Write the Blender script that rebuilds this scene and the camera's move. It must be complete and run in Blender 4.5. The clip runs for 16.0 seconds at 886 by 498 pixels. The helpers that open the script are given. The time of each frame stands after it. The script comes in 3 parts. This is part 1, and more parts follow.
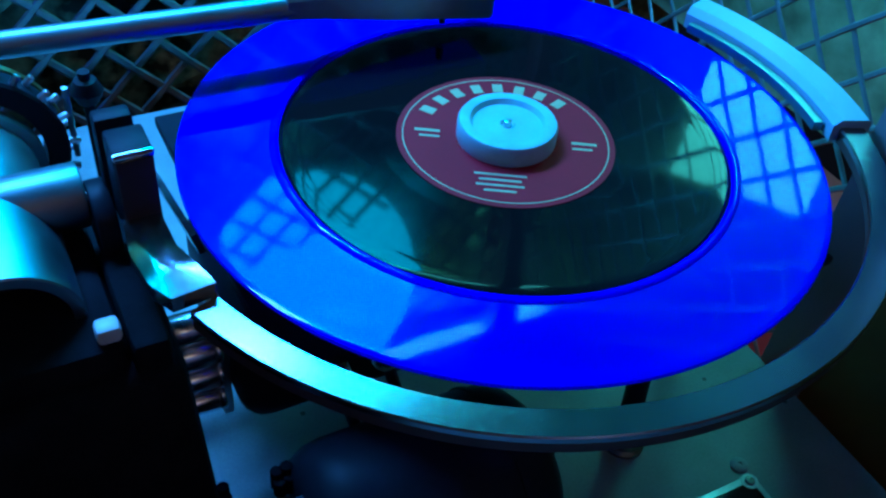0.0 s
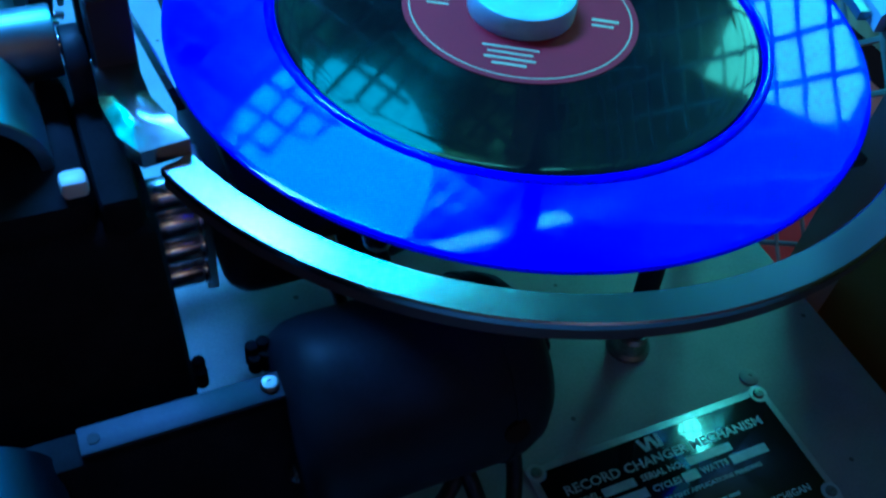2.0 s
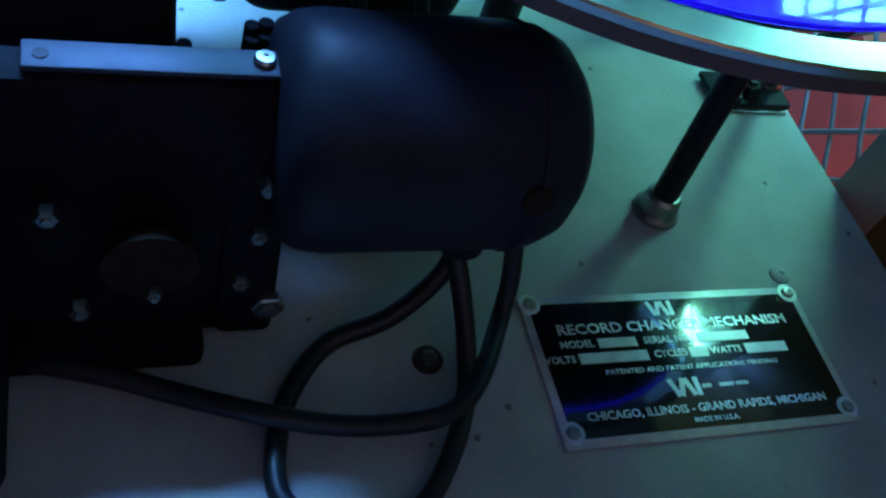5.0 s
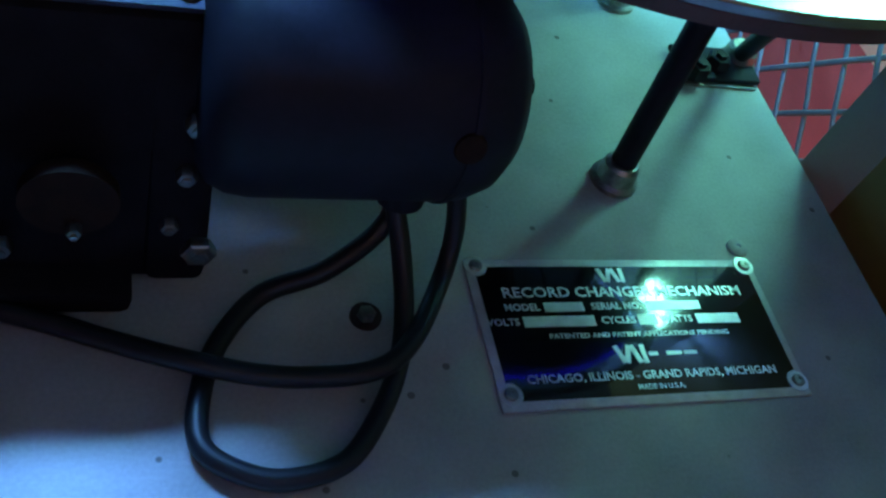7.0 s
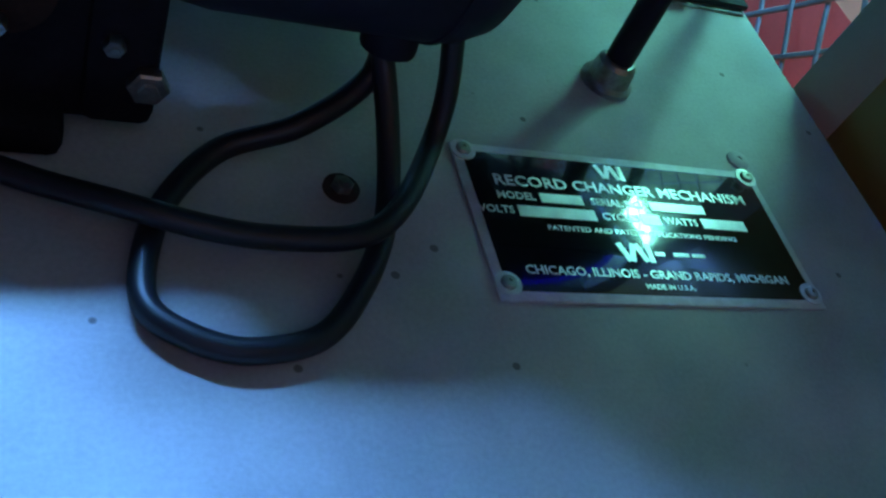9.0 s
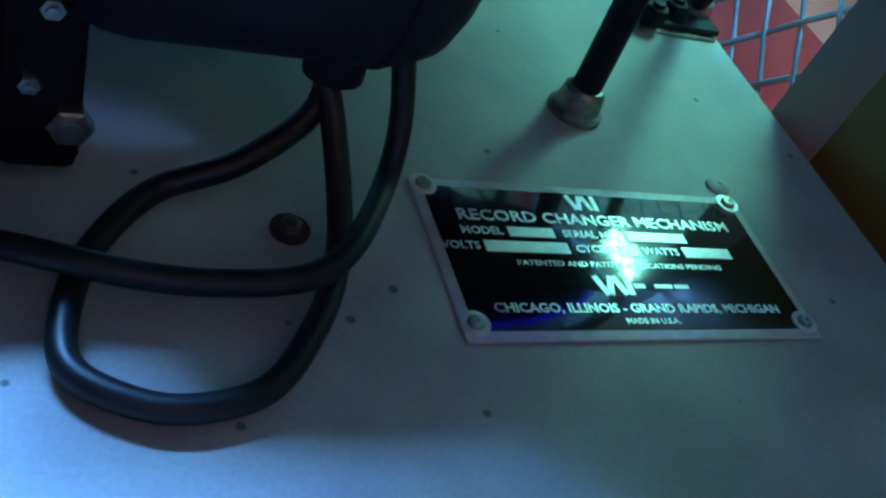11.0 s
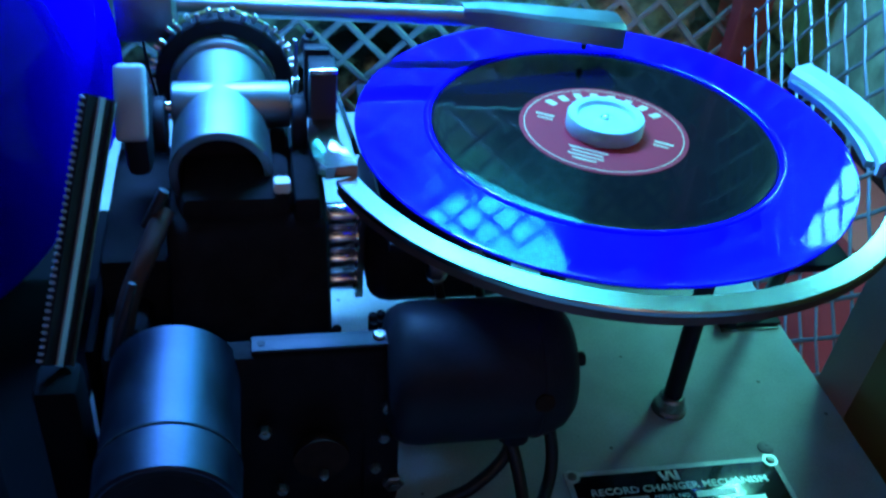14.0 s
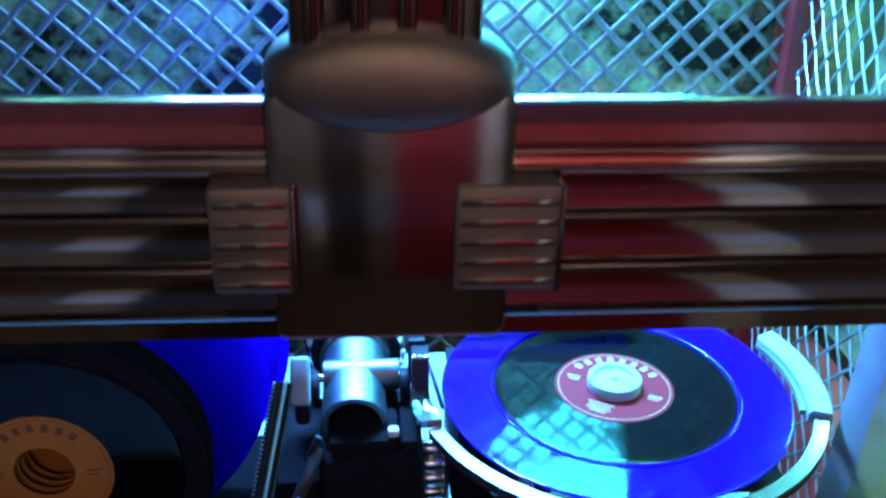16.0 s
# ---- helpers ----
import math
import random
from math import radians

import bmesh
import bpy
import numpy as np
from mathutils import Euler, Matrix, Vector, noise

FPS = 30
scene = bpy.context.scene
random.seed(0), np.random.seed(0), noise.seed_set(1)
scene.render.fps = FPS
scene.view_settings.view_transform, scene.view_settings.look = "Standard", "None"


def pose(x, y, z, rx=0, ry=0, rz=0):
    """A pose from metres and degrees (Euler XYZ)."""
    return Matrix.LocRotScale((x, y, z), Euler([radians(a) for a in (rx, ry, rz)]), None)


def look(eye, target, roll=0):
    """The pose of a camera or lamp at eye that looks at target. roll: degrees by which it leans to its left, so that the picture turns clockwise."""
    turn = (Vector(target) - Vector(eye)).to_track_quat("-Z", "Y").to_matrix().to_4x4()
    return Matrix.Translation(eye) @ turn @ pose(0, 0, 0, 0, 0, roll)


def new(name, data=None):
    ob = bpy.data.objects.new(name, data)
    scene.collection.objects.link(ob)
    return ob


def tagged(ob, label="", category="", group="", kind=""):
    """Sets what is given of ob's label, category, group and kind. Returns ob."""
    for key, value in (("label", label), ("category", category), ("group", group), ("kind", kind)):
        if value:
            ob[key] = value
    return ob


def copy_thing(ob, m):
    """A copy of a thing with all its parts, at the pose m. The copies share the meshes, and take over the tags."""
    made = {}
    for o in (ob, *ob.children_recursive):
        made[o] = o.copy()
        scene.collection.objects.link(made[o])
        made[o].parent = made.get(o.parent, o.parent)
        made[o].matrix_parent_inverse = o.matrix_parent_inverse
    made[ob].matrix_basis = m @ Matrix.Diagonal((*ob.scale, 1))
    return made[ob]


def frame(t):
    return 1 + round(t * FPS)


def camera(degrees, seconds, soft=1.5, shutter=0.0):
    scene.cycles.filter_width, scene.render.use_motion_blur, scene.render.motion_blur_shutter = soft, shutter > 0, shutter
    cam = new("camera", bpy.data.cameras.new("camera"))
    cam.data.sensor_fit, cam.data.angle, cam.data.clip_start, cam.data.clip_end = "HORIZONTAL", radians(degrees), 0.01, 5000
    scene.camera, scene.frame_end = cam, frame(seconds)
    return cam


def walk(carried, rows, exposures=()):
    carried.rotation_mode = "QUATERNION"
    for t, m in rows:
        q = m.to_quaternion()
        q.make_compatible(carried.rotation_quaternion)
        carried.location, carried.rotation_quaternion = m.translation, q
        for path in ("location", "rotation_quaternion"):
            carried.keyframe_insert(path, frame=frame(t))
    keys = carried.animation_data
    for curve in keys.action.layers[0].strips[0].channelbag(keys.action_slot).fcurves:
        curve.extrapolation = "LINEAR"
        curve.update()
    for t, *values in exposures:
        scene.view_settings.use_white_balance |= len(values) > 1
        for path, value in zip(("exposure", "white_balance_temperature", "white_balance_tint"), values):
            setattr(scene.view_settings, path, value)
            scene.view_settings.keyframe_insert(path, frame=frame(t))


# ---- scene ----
cam = camera(49.41, 16.0, soft=2.4, shutter=0.5)
# seconds, eye x, y, z, and Euler angles in degrees
ROWS = [
    (0.0, -0.1781, -0.2562, 0.3546, 47.59, -4.43, -27.10),
    (0.5, -0.1756, -0.2492, 0.3448, 47.54, -4.76, -27.10),
    (1.0, -0.1766, -0.2499, 0.3455, 46.53, -4.03, -25.94),
    (1.5, -0.1655, -0.2520, 0.3384, 44.64, -4.51, -25.39),
    (2.0, -0.1624, -0.2560, 0.3302, 42.36, -5.32, -23.56),
    (2.5, -0.1584, -0.2628, 0.3154, 41.95, -6.41, -21.73),
    (3.0, -0.1624, -0.2698, 0.2863, 41.41, -8.62, -18.83),
    (3.5, -0.1669, -0.2753, 0.2699, 41.02, -11.19, -16.59),
    (4.0, -0.1677, -0.2762, 0.2602, 40.73, -13.19, -15.49),
    (4.5, -0.1680, -0.2757, 0.2509, 40.15, -14.55, -14.48),
    (7.0, -0.1462, -0.2870, 0.2392, 39.17, -16.08, -12.30),
    (7.5, -0.1501, -0.2905, 0.2215, 39.11, -17.18, -11.99),
    (8.0, -0.1507, -0.2935, 0.1987, 39.68, -19.56, -12.94),
    (8.5, -0.1515, -0.2950, 0.1846, 40.73, -21.38, -13.94),
    (11.0, -0.1341, -0.2885, 0.1613, 46.19, -19.65, -16.97),
    (11.5, -0.1425, -0.2922, 0.1847, 46.48, -17.93, -15.52),
    (12.0, -0.1567, -0.2971, 0.2211, 47.80, -15.47, -13.99),
    (12.5, -0.1685, -0.3155, 0.2698, 49.09, -12.43, -12.34),
    (13.0, -0.1688, -0.3422, 0.3037, 49.55, -9.54, -10.08),
    (13.5, -0.1766, -0.3719, 0.3338, 51.46, -7.53, -10.03),
    (14.0, -0.1723, -0.4039, 0.3729, 52.96, -4.59, -9.80),
    (14.5, -0.1709, -0.4300, 0.4022, 54.95, -2.52, -9.09),
    (15.0, -0.1786, -0.4814, 0.4500, 58.28, -1.58, -7.11),
    (15.5, -0.1813, -0.5361, 0.5010, 60.83, -0.69, -5.15),
    (16.0, -0.1765, -0.5717, 0.5419, 63.09, -0.69, -4.59),
]
EXPOSURES = [(0.0, -1.15, 5700, 3), (1.5, -1.05, 5700, 3), (2.5, -0.5, 5900, 5), (3.5, 0.3, 6800, 10), (4.5, 0.4, 7700, 13), (7.0, 0.63, 8200, 17), (8.5, 0.62, 8100, 16), (11.0, 0.78, 8200, 13), (12.5, 0.78, 7600, 9), (13.0, 0.65, 6800, 9), (14.5, -0.12, 6600, 9), (15.0, -0.25, 6500, 9), (15.5, 0.3, 6800, 10), (16.0, 1.0, 7000, 11)]
walk(cam, [(t, pose(*row)) for t, *row in ROWS], EXPOSURES)

# ---- world and lights ----
world = bpy.data.worlds.new("dim_room")
scene.world = world
world.use_nodes = True
world.node_tree.nodes["Background"].inputs[0].default_value = (0.10, 0.13, 0.22, 1)
world.node_tree.nodes["Background"].inputs[1].default_value = 0.05


def area_lamp(name, eye, target, w, h, colour, watts):
    data = bpy.data.lights.new(name, "AREA")
    data.shape, data.size, data.size_y, data.energy, data.color = "RECTANGLE", w, h, watts, colour
    ob = new(name, data)
    ob.matrix_world = look(eye, target)
    return ob


area_lamp("cabinet_lamp_blue", (-0.17, 0.27, 0.56), (-0.14, -0.08, 0.05), 0.34, 0.05, (0.07, 0.30, 1.0), 14.5)
panel = area_lamp("cabinet_lamp_panel", (0.030, 0.285, 0.478), (-0.03, -0.20, 0.22), 0.17, 0.18, (0.02, 0.58, 1.0), 3.2)
panel.data.shape = "ELLIPSE"
area_lamp("cabinet_lamp_teal", (0.300, 0.122, 0.265), (0.02, -0.08, 0.02), 0.095, 0.135, (0.14, 1.0, 0.86), 1.1)
# Added fill under the hood to brighten lining and mesh; no such lamp known.
area_lamp("lining_fill_green", (-0.10, 0.312, 0.645), (-0.10, 0.345, 0.580), 0.80, 0.03, (0.14, 0.92, 0.90), 3.2)
area_lamp("room_lamp_warm", (-0.1, -1.9, 1.35), (-0.35, -0.05, 0.15), 0.45, 0.45, (1.0, 0.72, 0.50), 0.9)
# Added fill that brightens the room wall the chrome bar mirrors.
area_lamp("room_wall_fill", (0.0, -1.3, 1.9), (0.0, -3.0, 1.3), 1.2, 0.4, (1.0, 0.86, 0.76), 26.0)
# Invented warm fill below the deck, there to bring out the red wall.
area_lamp("red_wall_fill", (0.17, -0.16, -0.10), (0.245, 0.06, -0.04), 0.10, 0.03, (1.0, 0.50, 0.35), 0.16)

# ---- materials ----


def mat(name, colour, rough=0.5, metal=0.0, vary=0.25, scale=60.0, bump=0.0, fine=900.0, coat=0.0, stain=None, spec=0.5):
    """A surface with two scales of noise in colour and roughness, and a fine relief."""
    m = bpy.data.materials.new(name)
    m.use_nodes = True
    nt = m.node_tree
    b = nt.nodes["Principled BSDF"]
    tc = nt.nodes.new("ShaderNodeTexCoord")
    n1 = nt.nodes.new("ShaderNodeTexNoise")
    n2 = nt.nodes.new("ShaderNodeTexNoise")
    n1.inputs["Scale"].default_value, n2.inputs["Scale"].default_value = scale, fine
    n1.inputs["Detail"].default_value, n2.inputs["Detail"].default_value = 5, 3
    nt.links.new(tc.outputs["Object"], n1.inputs["Vector"])
    nt.links.new(tc.outputs["Object"], n2.inputs["Vector"])
    add = nt.nodes.new("ShaderNodeMath")
    add.operation = "ADD"
    half = nt.nodes.new("ShaderNodeMath")
    half.operation, half.inputs[1].default_value = "MULTIPLY", 0.4
    nt.links.new(n2.outputs["Fac"], half.inputs[0])
    nt.links.new(n1.outputs["Fac"], add.inputs[0])
    nt.links.new(half.outputs[0], add.inputs[1])
    ramp = nt.nodes.new("ShaderNodeValToRGB")
    dark = tuple(c * (1 - vary) for c in colour) if stain is None else stain
    light = tuple(min(1, c * (1 + vary * 0.6)) for c in colour)
    ramp.color_ramp.elements[0].position, ramp.color_ramp.elements[0].color = 0.40, (*dark, 1)
    ramp.color_ramp.elements[1].position, ramp.color_ramp.elements[1].color = 0.95, (*light, 1)
    nt.links.new(add.outputs[0], ramp.inputs[0])
    nt.links.new(ramp.outputs[0], b.inputs["Base Color"])
    rr = nt.nodes.new("ShaderNodeMapRange")
    rr.inputs["To Min"].default_value, rr.inputs["To Max"].default_value = max(0.02, rough * 0.75), min(1, rough * 1.25)
    nt.links.new(n1.outputs["Fac"], rr.inputs["Value"])
    nt.links.new(rr.outputs[0], b.inputs["Roughness"])
    b.inputs["Metallic"].default_value = metal
    b.inputs["Coat Weight"].default_value = coat
    b.inputs["Specular IOR Level"].default_value = spec
    if bump:
        bp = nt.nodes.new("ShaderNodeBump")
        bp.inputs["Strength"].default_value, bp.inputs["Distance"].default_value = bump, 0.0006
        nt.links.new(add.outputs[0], bp.inputs["Height"])
        nt.links.new(bp.outputs[0], b.inputs["Normal"])
    return m


DECK = mat("grey_deck_paint", (0.42, 0.44, 0.44), 0.55, 0.0, 0.30, 26, 0.15, 700)
nt = DECK.node_tree
b = nt.nodes["Principled BSDF"]
tc = nt.nodes["Texture Coordinate"]
vor = nt.nodes.new("ShaderNodeTexVoronoi")
vor.inputs["Scale"].default_value = 70
cut = nt.nodes.new("ShaderNodeMapRange")
cut.inputs["From Min"].default_value, cut.inputs["From Max"].default_value = 0.07, 0.10
cut.inputs["To Min"].default_value, cut.inputs["To Max"].default_value = 0.75, 0.0
gate = nt.nodes.new("ShaderNodeSeparateColor")
pick = nt.nodes.new("ShaderNodeMath")
pick.operation, pick.inputs[1].default_value = "GREATER_THAN", 0.80
both = nt.nodes.new("ShaderNodeMath")
both.operation = "MULTIPLY"
spot = nt.nodes.new("ShaderNodeMix")
spot.data_type = "RGBA"
spot.inputs["B"].default_value = (0.06, 0.055, 0.05, 1)
nt.links.new(tc.outputs["Object"], vor.inputs["Vector"])
nt.links.new(vor.outputs["Distance"], cut.inputs["Value"])
nt.links.new(vor.outputs["Color"], gate.inputs[0])
nt.links.new(gate.outputs[0], pick.inputs[0])
nt.links.new(cut.outputs[0], both.inputs[0])
nt.links.new(pick.outputs[0], both.inputs[1])
nt.links.new(both.outputs[0], spot.inputs["Factor"])
nt.links.new(b.inputs["Base Color"].links[0].from_socket, spot.inputs["A"])
nt.links.new(spot.outputs["Result"], b.inputs["Base Color"])
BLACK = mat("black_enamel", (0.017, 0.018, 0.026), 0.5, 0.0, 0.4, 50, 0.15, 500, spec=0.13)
CRINKLE = mat("black_crinkle_casting", (0.014, 0.014, 0.017), 0.85, 0.0, 0.5, 80, 0.6, 900, spec=0.05)
# Darker than the casting black: the shade around the magazine is in this colour.
RACK_SHADED = mat("black_rack_in_shade", (0.006, 0.006, 0.008), 0.8, 0.0, 0.4, 60, 0.3, 700, spec=0.05)
RUBBER = mat("black_rubber", (0.010, 0.010, 0.012), 0.45, 0.0, 0.3, 120, 0.1)
RINGMETAL = mat("polished_guard_ring", (0.32, 0.33, 0.34), 0.22, 1.0, 0.12, 60, 0.05, 1500)
GALV = mat("dull_galvanised_strip", (0.05, 0.053, 0.068), 0.6, 0.8, 0.25, 120, 0.2, 900)
BAR_CHROME = mat("window_bar_chrome", (0.46, 0.43, 0.43), 0.07, 1.0, 0.2, 25, 0.03, 300)
WING_METAL = mat("dull_ribbed_chrome", (0.36, 0.36, 0.36), 0.55, 1.0, 0.2, 60, 0.05, 300)
JOINT_CHROME = mat("worn_joint_chrome", (0.42, 0.39, 0.39), 0.13, 1.0, 0.25, 40, 0.05, 300)
STEEL = mat("brushed_steel", (0.62, 0.63, 0.64), 0.32, 1.0, 0.18, 70, 0.08, 1200)
ROLLER = mat("bright_nickel", (0.76, 0.78, 0.80), 0.24, 1.0, 0.2, 200, 0.1)
CAN = mat("dull_grey_can", (0.036, 0.044, 0.070), 0.46, 1.0, 0.25, 60, 0.2, 800)
SATIN = mat("satin_aluminium", (0.26, 0.32, 0.35), 0.42, 1.0, 0.12, 90, 0.1, 1500)
CHROME = mat("chrome", (0.58, 0.58, 0.60), 0.15, 1.0, 0.15, 40, 0.02, 600)
WORN = mat("worn_zinc_screw", (0.36, 0.35, 0.32), 0.42, 1.0, 0.35, 400, 0.2)
BLUE = mat("blue_plastic", (0.0, 0.002, 0.85), 0.05, 0.0, 0.06, 30, spec=0.34)
nt = BLUE.node_tree
glow = nt.nodes.new("ShaderNodeBsdfTranslucent")
glow.inputs["Color"].default_value = (0.0, 0.002, 1.0, 1)
mix = nt.nodes.new("ShaderNodeMixShader")
mix.inputs[0].default_value = 0.45
nt.links.new(nt.nodes["Principled BSDF"].outputs[0], mix.inputs[1])
nt.links.new(glow.outputs[0], mix.inputs[2])
nt.links.new(mix.outputs[0], nt.nodes["Material Output"].inputs["Surface"])
VINYL = mat("black_vinyl", (0.006, 0.006, 0.007), 0.11, 0.0, 0.2, 30, coat=0.24, spec=0.08)
nt = VINYL.node_tree
groove = nt.nodes.new("ShaderNodeTangent")
groove.direction_type, groove.axis = "RADIAL", "Z"
b = nt.nodes["Principled BSDF"]
b.inputs["Anisotropic"].default_value, b.inputs["Anisotropic Rotation"].default_value = 0.9, 0.25
b.inputs["Coat Roughness"].default_value = 0.04
nt.links.new(groove.outputs[0], b.inputs["Tangent"])
RED_LABEL = mat("red_paper_label", (0.42, 0.016, 0.03), 0.6, 0.0, 0.15, 60, 0.05, spec=0.12)
GOLD_INK = mat("pale_gold_ink", (0.55, 0.42, 0.22), 0.5, 0.0, 0.15, 100)
ORANGE = mat("orange_paper_label", (0.62, 0.22, 0.03), 0.6, 0.0, 0.15, 60, 0.05)
BROWN_INK = mat("brown_ink", (0.25, 0.08, 0.02), 0.6, 0.0, 0.2, 100)
WHITE = mat("white_plastic", (0.78, 0.78, 0.76), 0.35, 0.0, 0.08, 60, 0.05)
HUB = mat("pale_blue_plastic", (0.40, 0.60, 0.64), 0.4, 0.0, 0.15, 90, 0.08)
PLATE_EDGE = mat("bare_plate_metal", (0.78, 0.81, 0.80), 0.32, 0.4, 0.2, 200, 0.1)
RUST = mat("rusty_brown_iron", (0.028, 0.014, 0.010), 0.8, 0.0, 0.5, 150, 0.3, spec=0.08)
WIRE = mat("dull_mesh_wire", (0.30, 0.32, 0.31), 0.42, 0.8, 0.25, 90, 0.1, 900)
PALE = mat("pale_plastic_pad", (0.36, 0.44, 0.54), 0.45, 0.0, 0.1, 80, 0.05)
MAROON = mat("maroon_rubber_pad", (0.045, 0.018, 0.018), 0.6, 0.0, 0.2, 120, 0.2)
BRASS = mat("aged_brass", (0.55, 0.40, 0.16), 0.35, 1.0, 0.3, 200)
RED_WALL = mat("red_lacquer_panel", (0.55, 0.07, 0.05), 0.4, 0.0, 0.25, 30, 0.1)
RED_PAINT = mat("red_enamel_paint", (0.28, 0.018, 0.016), 0.38, 0.0, 0.25, 30, 0.1)
PLATE_BLACK = mat("black_anodised_plate", (0.008, 0.008, 0.010), 0.14, 0.0, 0.3, 60, 0.05, 500, coat=1.0, spec=1.0)
# The red that the bar's top reflects, put into its base colour.
CAP_REFLECTION = mat("cap_red_reflection", (0.36, 0.12, 0.17), 0.18, 0.4, 0.3, 12, 0.05, 300)
AMBER = mat("amber_plastic", (0.24, 0.10, 0.018), 0.35, 0.0, 0.2, 20, 0.1)
GREY_TRIM = mat("grey_painted_trim", (0.26, 0.26, 0.26), 0.5, 0.0, 0.15, 40, 0.1)
FOIL = mat("crumpled_teal_lining", (0.52, 0.60, 0.36), 0.30, 0.75, 0.75, 13, 1.0, 80, stain=(0.030, 0.034, 0.026))
nt = FOIL.node_tree
foil_ramp = nt.nodes["Color Ramp"].color_ramp
foil_ramp.elements[0].position, foil_ramp.elements[1].position = 0.60, 0.86
fold = nt.nodes.new("ShaderNodeTexVoronoi")
fold.feature = "F1"
fold.inputs["Scale"].default_value = 26
warp = nt.nodes.new("ShaderNodeBump")
warp.inputs["Strength"].default_value, warp.inputs["Distance"].default_value = 0.3, 0.015
nt.links.new(nt.nodes["Texture Coordinate"].outputs["Object"], fold.inputs["Vector"])
nt.links.new(fold.outputs["Distance"], warp.inputs["Height"])
nt.links.new(nt.nodes["Bump"].outputs[0], warp.inputs["Normal"])
nt.links.new(warp.outputs[0], nt.nodes["Principled BSDF"].inputs["Normal"])
SIDE_FOIL = mat("crumpled_green_lining", (0.42, 0.50, 0.26), 0.35, 0.25, 0.6, 22, 1.0, 70, stain=(0.10, 0.12, 0.06))
SKIRT = mat("brown_ring_edge", (0.11, 0.065, 0.06), 0.45, 0.4, 0.3, 90, 0.1, spec=0.2)
DARK_WOOD = mat("dark_cabinet_lining", (0.05, 0.035, 0.03), 0.6, 0.0, 0.3, 25, 0.2)
ROOM = mat("dim_room_wall", (0.20, 0.17, 0.15), 0.8, 0.0, 0.2, 3)
ROOM_RED = mat("red_reflected_panel", (0.35, 0.03, 0.04), 0.7, 0.0, 0.2, 3)

# ---- mesh helpers ----


def finish(bm, smooth=True):
    bmesh.ops.recalc_face_normals(bm, faces=bm.faces)
    me = bpy.data.meshes.new("mesh")
    bm.to_mesh(me)
    bm.free()
    if smooth:
        me.polygons.foreach_set("use_smooth", [True] * len(me.polygons))
        me.set_sharp_from_angle(angle=radians(35))
    return me


def part(name, bm, material, parent, label="", smooth=True):
    me = finish(bm, smooth) if isinstance(bm, bmesh.types.BMesh) else bm
    if material and not me.materials:
        me.materials.append(material)
    ob = new(name, me)
    ob.parent = parent
    if label:
        ob["label"] = label
    return ob


def thing(name, label, category, at=(0, 0, 0), group="", kind=""):
    ob = new(name)
    ob.empty_display_size = 0.01
    ob.location = at
    ob["base"] = 1
    return tagged(ob, label, category, group, kind)


def solid(name, bm, material, label, category, group="", kind="", smooth=True):
    me = finish(bm, smooth)
    me.materials.append(material)
    return tagged(new(name, me), label, category, group, kind)


def box(x0, x1, y0, y1, z0, z1, bevel=0.0, m=None, bm=None, seg=2):
    bm = bm or bmesh.new()
    r = bmesh.ops.create_cube(bm, size=1.0)
    vs = r["verts"]
    for v in vs:
        v.co = Vector((x0 + (v.co.x + 0.5) * (x1 - x0), y0 + (v.co.y + 0.5) * (y1 - y0), z0 + (v.co.z + 0.5) * (z1 - z0)))
    if bevel:
        es = list({e for v in vs for e in v.link_edges})
        r = bmesh.ops.bevel(bm, geom=es, offset=bevel, segments=seg, affect="EDGES", profile=0.5)
        vs = list({v for f in r["faces"] for v in f.verts} | {v for v in vs if v.is_valid})
    if m is not None:
        bmesh.ops.transform(bm, matrix=m, verts=[v for v in bm.verts])
    return bm


def frame_to(p0, p1):
    p0, p1 = Vector(p0), Vector(p1)
    q = (p1 - p0).to_track_quat("Z", "Y").to_matrix().to_4x4()
    return Matrix.Translation(p0) @ q, (p1 - p0).length


def lathe(profile, seg=40, m=None, bm=None, closed=False):
    """Turns a profile of (radius, height) round z."""
    bm = bm or bmesh.new()
    rings = []
    for r, z in profile:
        if r < 1e-6:
            v = bm.verts.new((0, 0, z))
            rings.append([v] * seg)
        else:
            rings.append([bm.verts.new((r * math.cos(2 * math.pi * i / seg), r * math.sin(2 * math.pi * i / seg), z)) for i in range(seg)])
    pairs = list(zip(rings, rings[1:])) + ([(rings[-1], rings[0])] if closed else [])
    for a, b in pairs:
        for i in range(seg):
            j = (i + 1) % seg
            vs = []
            for v in (a[i], a[j], b[j], b[i]):
                if v not in vs:
                    vs.append(v)
            if len(vs) > 2:
                bm.faces.new(vs)
    if m is not None:
        bmesh.ops.transform(bm, matrix=m, verts=bm.verts)
    return bm


def rod(p0, p1, r, seg=24, bevel=0.0, bm=None):
    m, ln = frame_to(p0, p1)
    b = min(bevel, r * 0.9, ln * 0.45) if bevel else 0
    prof = [(0, 0), (r - b, 0), (r - b * 0.3, b * 0.3), (r, b), (r, ln - b), (r - b * 0.3, ln - b * 0.3), (r - b, ln), (0, ln)] if b else [(0, 0), (r, 0), (r, ln), (0, ln)]
    made = lathe(prof, seg, m)
    if bm is None:
        return made
    me = bpy.data.meshes.new("tmp")
    made.to_mesh(me)
    made.free()
    bm.from_mesh(me)
    bpy.data.meshes.remove(me)
    return bm


